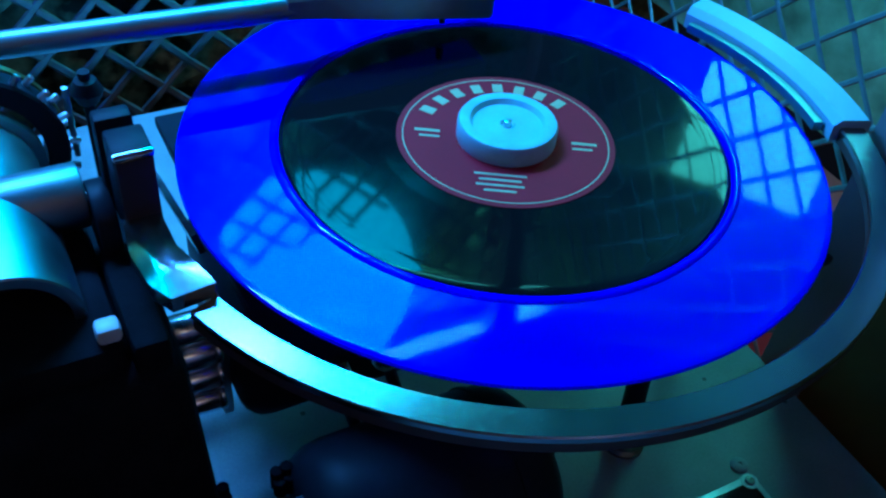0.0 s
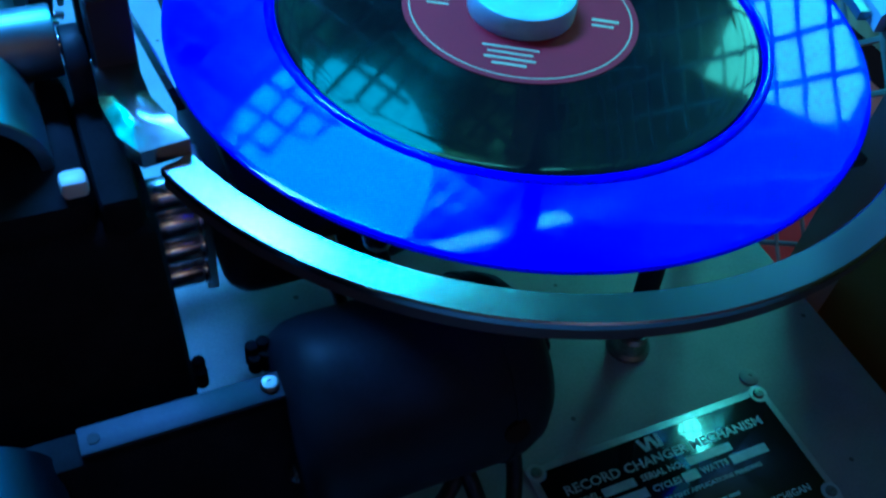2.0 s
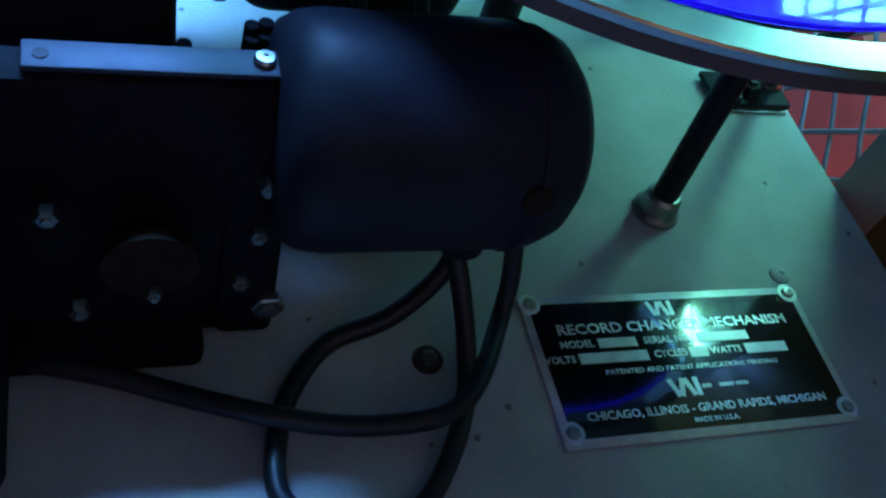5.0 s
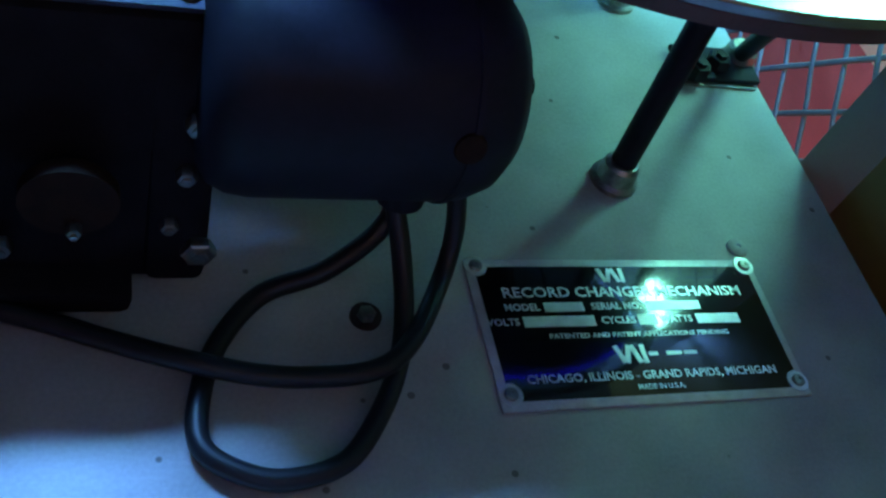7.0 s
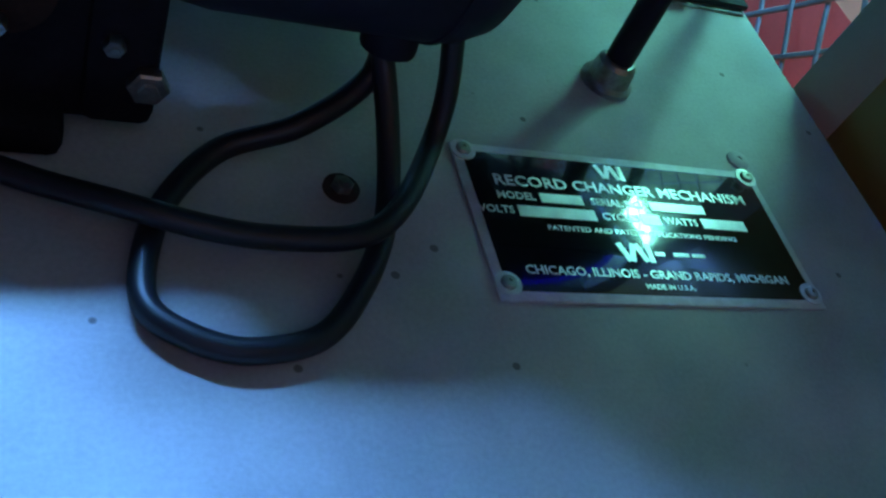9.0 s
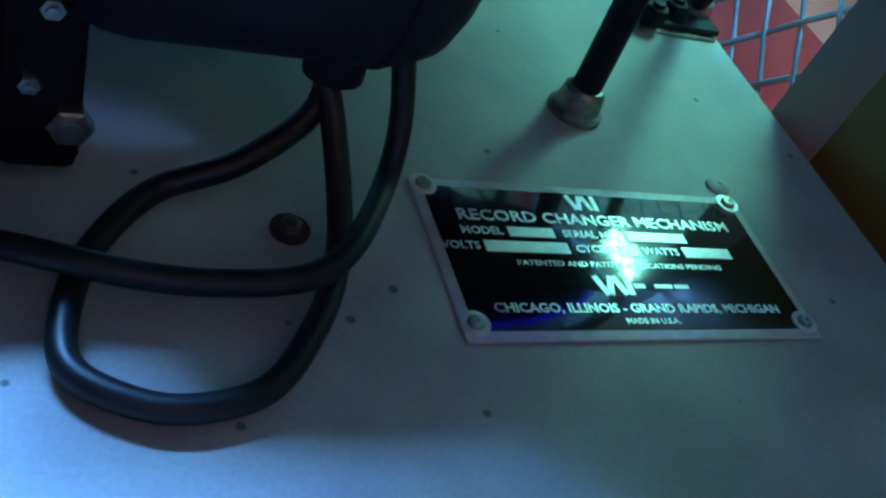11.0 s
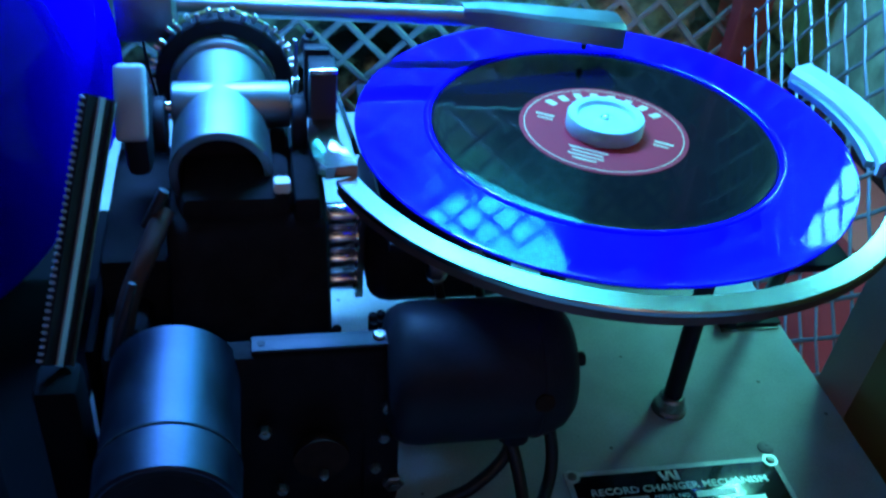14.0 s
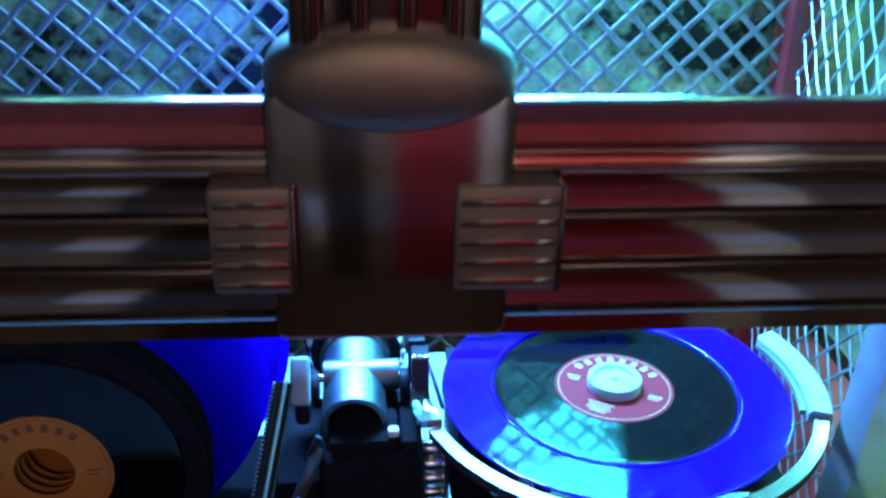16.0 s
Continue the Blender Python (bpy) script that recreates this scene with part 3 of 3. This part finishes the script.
# ---- drive motor, gearbox and bracket ----
motor = thing("drive_motor", "black enamelled cylindrical electric motor with domed ends", "motor", (-0.075, -0.097, 0.036))
MY, MZ, MR = -0.097, 0.0665, 0.0325
axis = pose(-0.1215, MY, MZ, 0, 90, 0)
wpart("body", lathe([(0, 0), (0.012, 0), (0.024, 0.0008), (0.0290, 0.0035), (0.0315, 0.0080), (MR, 0.014), (MR, 0.066), (0.0318, 0.073), (0.0290, 0.0795), (0.0240, 0.0840), (0.012, 0.0865), (0, 0.0865)], 64, axis), BLACK, motor)
wpart("seam_band", lathe([(MR, 0.0), (MR + 0.0006, 0.0002), (MR + 0.0006, 0.0016), (MR, 0.0018)], 64, pose(-0.1215 + 0.066, MY, MZ, 0, 90, 0)), BLACK, motor)
wpart("shaft_tip", rod((-0.036, MY, MZ + 0.002), (-0.0275, MY, MZ + 0.002), 0.0034, 16, 0.0008), BLACK, motor)
wpart("oil_cap", rod((-0.0555, MY - 0.0300, MZ + 0.0075), (-0.0555, MY - 0.0325, MZ + 0.0081), 0.0045, 18, 0.0008), RUST, motor, "rusty oil cap")
wpart("cable_outlet", rod((-0.060, MY - 0.012, MZ - 0.0355), (-0.060, MY - 0.010, MZ - 0.026), 0.0075, 18, 0.001), BLACK, motor)
wpart("foot", box(-0.1240, -0.1175, -0.092, -0.068, 0.0, 0.045, 0.002), CRINKLE, motor)

gearbox = thing("gearbox", "black cast gearbox beside the drive motor", "gearbox", (-0.165, -0.095, 0))
bm = box(-0.208, -0.1205, -0.118, -0.090, 0.004, 0.0865)
for v in bm.verts:
    if v.co.z > 0.05 and v.co.y < -0.1:
        v.co.y = -0.1025
bmesh.ops.bevel(bm, geom=bm.edges[:], offset=0.003, segments=2, affect="EDGES", profile=0.5)
wpart("housing", bm, CRINKLE, gearbox)
bm = box(-0.132, -0.1150, -0.121, -0.085, 0.006, 0.080)
for v in bm.verts:
    if v.co.z > 0.05 and v.co.y < -0.1:
        v.co.y = -0.104
bmesh.ops.bevel(bm, geom=bm.edges[:], offset=0.003, segments=2, affect="EDGES", profile=0.5)
wpart("flange", bm, CRINKLE, gearbox)
wpart("boss", lathe([(0, 0.001), (0.006, 0.001), (0.0070, 0), (0.0105, 0), (0.0120, -0.002), (0.0120, -0.006), (0, -0.006)], 32, pose(-0.151, -0.1190, 0.045, -90, 0, 0)), RUST, gearbox)
for bx, by, bz, r in ((-0.1205, -0.1088, 0.0595, 0.0034), (-0.1748, -0.1125, 0.0530, 0.0030), (-0.1225, -0.1120, 0.0440, 0.0028), (-0.1175, -0.1172, 0.0180, 0.0050), (-0.1260, -0.1150, 0.0270, 0.0026), (-0.150, -0.1250, 0.0370, 0.0020), (-0.168, -0.1190, 0.022, 0.0030)):
    wpart("bolt", hexnut((bx, by, bz), (bx, by - 0.0035, bz), r), WORN, gearbox)
wpart("base_lug", box(-0.205, -0.135, -0.128, -0.075, 0.0, 0.010, 0.003), CRINKLE, gearbox)

for lx, ly, lz in ((-0.1245, -0.0800, 0.0800), (-0.1430, -0.0660, 0.0600)):
    for k in range(4):
        wpart("clamp_screw", rod((lx + 0.0035 * (k % 2), ly + 0.003 * (k // 2), lz - 0.004), (lx + 0.0035 * (k % 2), ly + 0.003 * (k // 2), lz + 0.003 + 0.001 * k), 0.0022, 10, 0.0006), CRINKLE, gearbox)
strip = thing("mounting_strip", "narrow grey metal strip across the top of the gearbox", "metal strip", (-0.15, -0.096, 0.0868))
wpart("strip", box(-0.1790, -0.1180, -0.1006, -0.0912, 0.0868, 0.0886, 0.0006), GALV, strip)
wpart("screw", screw_head((-0.1241, -0.0955, 0.0886), (-0.1241, -0.0955, 0.0906), 0.0029), WORN, strip)
# No hole is cut: a black disc carries the shade of one.
wpart("hole", rod((-0.1748, -0.0962, 0.0880), (-0.1748, -0.0962, 0.0889), 0.0018, 14), BLACK, strip)

can = thing("solenoid_can", "dull silver cylinder lying beside the gearbox", "solenoid", (-0.211, -0.13, 0.05))
wpart("barrel", lathe([(0, 0), (0.0255, 0), (0.0270, 0.0015), (0.0270, 0.0650), (0.0258, 0.0660), (0, 0.066)], 56, pose(-0.2110, -0.162, 0.0755, -90, 0, 0)), CAN, can)
wpart("end_band", lathe([(0.0255, 0), (0.0262, 0), (0.0272, 0.0010), (0.0278, 0.0198), (0.0266, 0.0205), (0.0255, 0.0205)], 56, pose(-0.2110, -0.172, 0.0755, -90, 0, 0), closed=True), CAN, can)
wpart("end_cap", lathe([(0, 0.002), (0.020, 0.002), (0.0225, 0), (0.0256, 0), (0.0256, 0.010), (0, 0.010)], 40, pose(-0.2110, -0.1715, 0.0755, -90, 0, 0)), CRINKLE, can)
wpart("band_line", lathe([(0.0262, 0), (0.0279, 0), (0.0279, 0.0009), (0.0262, 0.0009)], 56, pose(-0.2110, -0.1515, 0.0755, -90, 0, 0), closed=True), CRINKLE, can)
wpart("cradle", box(-0.236, -0.186, -0.162, -0.10, 0.0, 0.056, 0.004), CRINKLE, can)
capscrew = wpart("terminal", rod((-0.2165, -0.178, 0.040), (-0.2165, -0.178, 0.068), 0.0050, 18, 0.001), SATIN, can)
part("terminal_nut", hexnut((-0.2165, -0.178, 0.068), (-0.2165, -0.178, 0.0715), 0.0042), CHROME, capscrew)

# ---- second motor under the turntable ----
tmotor = thing("turntable_motor", "black turntable motor housing under the platter", "motor", (-0.085, 0.0, 0.052))
wpart("housing", box(-0.1215, -0.046, -0.034, 0.044, 0.050, 0.1055, 0.011, seg=4), BLACK, tmotor)
for nx in (-0.0905, -0.0705):
    m_, ln_ = frame_to((nx, -0.036, 0.090), (nx + 0.002, -0.046, 0.074))
    conn = wpart("connector", lathe([(0, 0), (0.0046, 0), (0.0046, 0.004), (0.0060, 0.0045), (0.0060, 0.0125), (0.0050, 0.0150), (0.0028, 0.0170), (0, 0.0170)], 24, m_), ROLLER, tmotor, "worn metal cable connector")
    part("connector_lead", sweep(circle_section(0.0024, 10), spline([(nx + 0.002, -0.045, 0.075), (nx + 0.005, -0.050, 0.060), (nx + 0.009, -0.053, 0.040), (nx + 0.014, -0.050, 0.002)])), RUBBER, conn)
knurl = thing("roller_stack", "stack of bright metal rollers beside the column", "rollers", (-0.132, -0.004, 0.05))
for k, r in enumerate((0.0062, 0.0068, 0.0060, 0.0054)):
    wpart("roller", rod((-0.1430, -0.018, 0.0990 - 0.0135 * k), (-0.1275, -0.018, 0.0990 - 0.0135 * k), r, 28, 0.0008), ROLLER, knurl)
    wpart("roller_flange", rod((-0.1275, -0.018, 0.0990 - 0.0135 * k), (-0.1255, -0.018, 0.0990 - 0.0135 * k), r + 0.0008, 28, 0.0006), ROLLER, knurl)
wpart("roller_frame", box(-0.1260, -0.1218, -0.018, -0.004, 0.045, 0.1058, 0.0008), STEEL, knurl)

# ---- cables on the deck ----


def cable(label, pts, r=0.0031):
    return solid("cable", sweep(circle_section(r, 12), spline(pts, 8)), RUBBER, label, "cable", group="motor cables")


cable("black rubber motor cable in a wide loop on the deck", [(-0.062, -0.104, 0.042), (-0.062, -0.111, 0.024), (-0.080, -0.122, 0.014), (-0.099, -0.126, 0.007), (-0.112, -0.140, 0.004), (-0.118, -0.156, 0.004), (-0.119, -0.171, 0.004), (-0.111, -0.179, 0.004), (-0.098, -0.183, 0.004), (-0.081, -0.179, 0.004), (-0.069, -0.165, 0.005), (-0.061, -0.149, 0.007), (-0.058, -0.133, 0.012), (-0.060, -0.115, 0.026), (-0.066, -0.104, 0.042)])
cable("black rubber motor cable running along the deck", [(-0.044, -0.106, 0.042), (-0.040, -0.112, 0.022), (-0.043, -0.122, 0.010), (-0.057, -0.145, 0.011), (-0.070, -0.155, 0.011), (-0.090, -0.156, 0.010), (-0.106, -0.154, 0.010), (-0.123, -0.149, 0.010), (-0.141, -0.140, 0.006), (-0.165, -0.130, 0.005), (-0.20, -0.120, 0.005)])

cable("thin black lead hanging under the turntable", [(0.020, -0.020, 0.108), (0.010, 0.010, 0.060), (0.0, 0.050, 0.020), (-0.005, 0.080, 0.003), (0.03, 0.11, 0.003)], 0.0016)
cable("thin black lead hanging under the turntable", [(0.040, -0.030, 0.108), (0.034, 0.000, 0.055), (0.020, 0.060, 0.015), (0.010, 0.100, 0.003), (0.05, 0.13, 0.003)], 0.0014)
cable("thin black lead by the turntable leg", [(-0.002, 0.060, 0.106), (-0.003, 0.064, 0.050), (-0.002, 0.066, 0.003)], 0.0009)
# ---- nameplate ----
plate = thing("nameplate", "black metal nameplate with bright border screwed to the deck", "nameplate", (0.027, -0.1358, 0))
PX0, PX1, PY0, PY1 = -0.0300, 0.0840, -0.1655, -0.1085
wpart("plate", box(PX0, PX1, PY0, PY1, 0.0, 0.0010, 0.0004), PLATE_EDGE, plate)
wpart("field", box(PX0 + 0.0030, PX1 - 0.0030, PY0 + 0.0032, PY1 - 0.0032, 0.0008, 0.0012, 0.0001), PLATE_BLACK, plate)
for sx, sy in ((-0.0264, -0.1115), (0.0803, -0.1115), (-0.0264, -0.1600), (0.0803, -0.1600)):
    pad = wpart("corner", rod((sx, sy, 0.0010), (sx, sy, 0.0014), 0.0040, 20), PLATE_EDGE, plate)
    part("screw", screw_head((sx, sy, 0.0014), (sx, sy, 0.0026), 0.0023), WORN, pad)
CX = 0.027
ZL = 0.00125


def plate_line(text, size, x, y, align="CENTER", stretch=1.0):
    wpart("lettering", letters(text, size, x, y, ZL, align=align, stretch=stretch), PLATE_EDGE, plate, smooth=False)


def plate_bar(x0, x1, y, h):
    wpart("blank_field", box(x0, x1, y - h / 2, y + h / 2, 0.0012, 0.0014), PLATE_EDGE, plate)


plate_line("RECORD CHANGER MECHANISM", 0.0056, CX, -0.1226, stretch=1.12)
plate_line("MODEL", 0.0038, -0.0140, -0.1284)
plate_bar(-0.0060, 0.0085, -0.1284, 0.0036)
plate_line("SERIAL NO.", 0.0038, 0.0210, -0.1284)
plate_bar(0.0330, 0.0540, -0.1284, 0.0036)
plate_line("VOLTS", 0.0038, -0.0220, -0.1340)
plate_bar(-0.0150, 0.0110, -0.1340, 0.0040)
plate_line("CYCLES", 0.0038, 0.0200, -0.1340)
plate_bar(0.0275, 0.0345, -0.1340, 0.0040)
plate_line("WATTS", 0.0038, 0.0425, -0.1340)
plate_bar(0.0505, 0.0680, -0.1340, 0.0040)
plate_line("PATENTED AND PATENT APPLICATIONS PENDING", 0.0025, CX, -0.1397, stretch=1.2)
plate_line("CHICAGO, ILLINOIS - GRAND RAPIDS, MICHIGAN", 0.0042, CX, -0.1552, stretch=1.0)
plate_line("MADE IN U.S.A.", 0.0026, CX, -0.1595)
for bx, by, s in ((0.0215, -0.1155, 1.0), (0.0180, -0.1472, 1.15)):
    for k in range(4):
        wpart("logo_bar", box(-0.0008 * s, 0.0008 * s, -0.0030 * s, 0.0030 * s, 0.0012, 0.0014, m=pose(bx + (0.0026 * k - 0.002) * s, by, 0, 0, 0, (18, -18, 18, 0)[k])), PLATE_EDGE, plate)
for k, w in enumerate((0.0035, 0.0060, 0.0050)):
    wpart("script_bar", box(0.0265 + 0.0068 * k, 0.0265 + 0.0068 * k + w, -0.1480, -0.1466, 0.0012, 0.0014), PLATE_EDGE, plate)

mark = solid("deck_screw", screw_head((0.0823, -0.1025, 0.0), (0.0823, -0.1025, 0.0016), 0.0042), DECK, "painted screw head in the deck by the nameplate", "screw")
db = thing("deck_stud", "rusty stud with a nut standing on the deck between the cables", "stud", (-0.0668, -0.1301, 0))
wpart("nut", hexnut((-0.0668, -0.1301, 0.0), (-0.0668, -0.1301, 0.003), 0.0030), WORN, db)
wpart("washer", lathe([(0, 0), (0.0050, 0), (0.0050, 0.001), (0, 0.001)], 24, Matrix.Translation((-0.0668, -0.1301, 0))), MAROON, db)

# ---- record magazine ----
rack = thing("magazine_rail", "dark toothed rail of the record magazine with a bright edge", "rail", (-0.2535, -0.1065, 0.095))
ra, rb_ = Vector((-0.2555, -0.1075, 0.094)), Vector((-0.2345, -0.046, 0.180))
rd = (rb_ - ra).normalized()
wpart("bar", sweep([(-0.0060, -0.002), (0.0060, -0.002), (0.0060, 0.002), (-0.0060, 0.002)], [ra, rb_], up=(0.67, -0.5, 0.4)), BLACK, rack)
wpart("edge", sweep([(-0.0012, 0.0021), (0.0012, 0.0021), (0.0012, 0.0035), (-0.0012, 0.0035)], [ra, rb_], up=(0.67, -0.5, 0.4)), PALE, rack)
wpart("outer_edge", sweep([(0.0056, 0.0021), (0.0062, 0.0021), (0.0062, 0.0040), (0.0056, 0.0040)], [ra, rb_], up=(0.67, -0.5, 0.4)), WORN, rack)
side = rd.cross(Vector((0.67, -0.5, 0.4))).normalized()
for k in range(38):
    p = ra + (rb_ - ra) * ((k + 0.5) / 38)
    for sgn in (-1,):
        wpart("tooth", rod(p + side * sgn * 0.006, p + side * sgn * 0.0080, 0.0006, 6), PALE, rack)
wpart("support", box(-0.264, -0.246, -0.120, -0.100, 0.0, 0.090, 0.004), RACK_SHADED, rack)


def upright(x, y, z, yaw):
    """A disc's pose that faces the front, turned by yaw."""
    return pose(x, y, z, 90, 0, yaw)


def rack_ring(m, material, label, r_out):
    ring = thing("record_adapter_ring", label, "record adapter", group="adapter rings in the magazine")
    part("ring", lathe([(0.0885, -0.0018), (r_out - 0.001, -0.0018), (r_out, -0.0008), (r_out - 0.002, 0.0004), (0.0885, 0.0004)], 96, closed=True), material, ring)
    part("inner_lip", lathe([(0.0882, 0.00045), (0.0918, 0.00045), (0.0912, 0.0010), (0.0890, 0.0010)], 96, closed=True), material, ring)
    ring.matrix_world = m


for k in range(5):
    m = upright(-0.387, -0.0675 + 0.009 * k, 0.1325 - 0.002 * k, 0)
    vinyl("vinyl_record", "black vinyl record with orange label standing in the magazine", m, ORANGE, BROWN_INK, 0.0038 if k == 4 else 0.019, "records in the magazine")
    rack_ring(m, CRINKLE, "black plastic ring around a record in the magazine", (0.103, 0.105, 0.103, 0.100, 0.100)[k])
blue = thing("blue_record", "glossy translucent blue plastic disc standing in the magazine", "record", group="records in the magazine")
part("disc", lathe([(0.0038, -0.0016), (RB - 0.001, -0.0016), (RB, -0.0006), (RB - 0.002, 0.0), (RB - 0.006, 0.0), (RB - 0.007, -0.0003), (0.050, -0.0003), (0.048, 0.0), (0.0038, 0.0)], 128, closed=True), BLUE, blue)
for k in range(16):
    a0 = 56 + 7 * (k % 4)
    part("scratch", sweep([(-0.00022, 0), (0.00022, 0), (0, 0.00015)], arc(0.058 + 0.0040 * k, 0.00002, a0, a0 + 14 + 9 * (k % 3), 14)), WHITE, blue, "fine pale scratch")
blue.matrix_world = upright(-0.3678, 0.0130, 0.1813, 15)
copy_thing(blue, upright(-0.3700, 0.0270, 0.1395, 15))
copy_thing(blue, upright(-0.3620, 0.0410, 0.1395, 15))
copy_thing(blue, upright(-0.3740, -0.0080, 0.1385, 15))
# Hidden records, added to block the back light and darken the blue discs.
for k in range(3):
    m = upright(-0.408 - 0.004 * k, 0.062 + 0.010 * k, 0.128, 10)
    vinyl("vinyl_record", "added black record, unseen, blocking light behind the blue discs", m, ORANGE, BROWN_INK, 0.019, "records in the magazine")
    rack_ring(m, CRINKLE, "added black ring, unseen, blocking light behind the blue discs", 0.122)
rack_base = thing("record_rack", "black metal rack holding the upright records", "record rack", (-0.43, -0.04, 0))
wpart("base", box(-0.60, -0.262, -0.20, 0.12, 0.0, 0.012, 0.003), RACK_SHADED, rack_base)
wpart("side_plate", box(-0.2515, -0.2475, -0.075, 0.115, 0.0, 0.070, 0.0012), RACK_SHADED, rack_base)
wpart("front_tray", box(-0.60, -0.280, -0.155, -0.120, 0.0, 0.070, 0.004), RACK_SHADED, rack_base)
wpart("tray_lip", box(-0.60, -0.280, -0.159, -0.1555, 0.050, 0.074, 0.0012), BROWN_INK, rack_base, "rust-brown front lip")

# ---- side pillar ----
pillar = thing("side_pillar", "amber plastic pillar with a grey painted trim edge at the cabinet side", "pillar", (0.16, -0.10, 0))
bm = bmesh.new()
rows_v = []
for i in range(15):
    z = 0.03 * (i - 2)
    bx, by = 0.1385 + 0.05 * z, -0.054
    rows_v.append([bm.verts.new((bx + dx, by + dy, z)) for dx, dy in ((0.02, 0.006), (0.0, 0.0), (0.0015, -0.013), (0.0060, -0.0245))])
for a, b in zip(rows_v, rows_v[1:]):
    for i in range(3):
        bm.faces.new((a[i], a[i + 1], b[i + 1], b[i]))
wpart("trim", bm, GREY_TRIM, pillar, "grey painted trim")
bm = bmesh.new()
rows_v = []
for i in range(15):
    z = 0.03 * (i - 2)
    bx, by = 0.1385 + 0.05 * z, -0.054
    ring_v = []
    for j in range(11):
        t = j / 10
        ring_v.append(bm.verts.new((bx + 0.0060 - 0.0080 * math.sin(math.pi * t), by - 0.0240 - 0.26 * t, z)))
    rows_v.append(ring_v)
for a, b in zip(rows_v, rows_v[1:]):
    for i in range(10):
        bm.faces.new((a[i], a[i + 1], b[i + 1], b[i]))
wpart("amber_panel", bm, AMBER, pillar)

# ---- chrome window frame ----
chrome = thing("window_frame", "fluted chrome window bar with a central joint and upright", "window frame", (-0.17, -0.37, 0.415))
BY = -0.374
prof = [(0.004, 0.416), (-0.001, 0.4170), (-0.001, 0.4225)]
for z0, z1 in ((0.4225, 0.4350), (0.4350, 0.4480), (0.4480, 0.4590), (0.4590, 0.4640)):
    # a thin proud bead, then a slightly hollow polished strip
    prof += [(-0.0022, z0 + 0.0002), (-0.0026, z0 + 0.0008), (-0.0020, z0 + 0.0013), (0.0004, z0 + 0.0016)]
    prof += [(0.0004 + 0.0005 * math.sin(math.pi * i / 6), z0 + 0.0016 + (z1 - z0 - 0.0018) * i / 6) for i in range(1, 7)]
prof += [(-0.0012, 0.4642), (-0.0012, 0.4650), (0.020, 0.4650), (0.020, 0.416)]
bm = bmesh.new()
ends = []
for x in (-0.75, 0.32):
    ends.append([bm.verts.new((x, BY + dy, z)) for dy, z in prof])
for i in range(len(prof)):
    j = (i + 1) % len(prof)
    bm.faces.new((ends[0][i], ends[0][j], ends[1][j], ends[1][i]))
bm.faces.new(ends[0])
bm.faces.new(ends[1][::-1])
wpart("bar", bm, BAR_CHROME, chrome)
bm = bmesh.new()
ends = []
for x in (-0.75, 0.32):
    ends.append([bm.verts.new((x, BY + dy, z)) for dy, z in ((-0.0012, 0.4652), (-0.0016, 0.4662), (-0.0006, 0.4700), (0.0030, 0.4728), (0.0060, 0.4734), (0.020, 0.4700), (0.020, 0.4652))])
for i in range(7):
    j = (i + 1) % 7
    bm.faces.new((ends[0][i], ends[0][j], ends[1][j], ends[1][i]))
bm.faces.new(ends[0])
bm.faces.new(ends[1][::-1])
wpart("cap_strip", bm, CAP_REFLECTION, chrome, "glossy cap strip, its red reflection put into the colour")
wpart("joint", box(-0.1985, -0.1450, BY - 0.008, BY + 0.014, 0.4195, 0.4790, 0.003), JOINT_CHROME, chrome)
wpart("shoulder", lathe([(0, -0.010), (0.0262, -0.010), (0.0264, -0.003), (0.0255, 0.003), (0.0235, 0.0066), (0.0195, 0.0088), (0.0130, 0.0102), (0.0065, 0.0108), (0, 0.0110)], 48, pose(-0.1717, BY - 0.001, 0.4810, 90, 0, 0) @ Matrix.Diagonal((1.03, 0.44, 1, 1))), WING_METAL, chrome)
for x0, x1 in ((-0.2110, -0.1930), (-0.1580, -0.1345)):
    wing = wpart("wing", box(x0, x1, BY - 0.0095, BY + 0.004, 0.4335, 0.4590, 0.0012), WING_METAL, chrome)
    for k in range(5):
        part("rib", box(x0 + 0.001, x1 - 0.001, BY - 0.0106, BY - 0.0090, 0.4355 + 0.0048 * k, 0.4372 + 0.0048 * k, 0.0006), BAR_CHROME, wing)
    part("wing_edge", box(x1 - 0.0006, x1 + 0.0006, BY - 0.0103, BY - 0.002, 0.4335, 0.4590, 0.0004), BAR_CHROME, wing)
up_ = wpart("upright", box(-0.1925, -0.1530, BY - 0.004, BY + 0.014, 0.478, 0.640, 0.002), JOINT_CHROME, chrome)
for k in range(4):
    part("rib", box(-0.1895 + 0.0095 * k, -0.1855 + 0.0095 * k, BY - 0.0062, BY - 0.0038, 0.482, 0.638, 0.001), JOINT_CHROME, up_)
chrome.location, chrome.scale = (-0.1692, -0.3437, 0.4005), (1.13, 1.13, 1.13)
chrome.rotation_euler = (0, radians(0.7), 0)
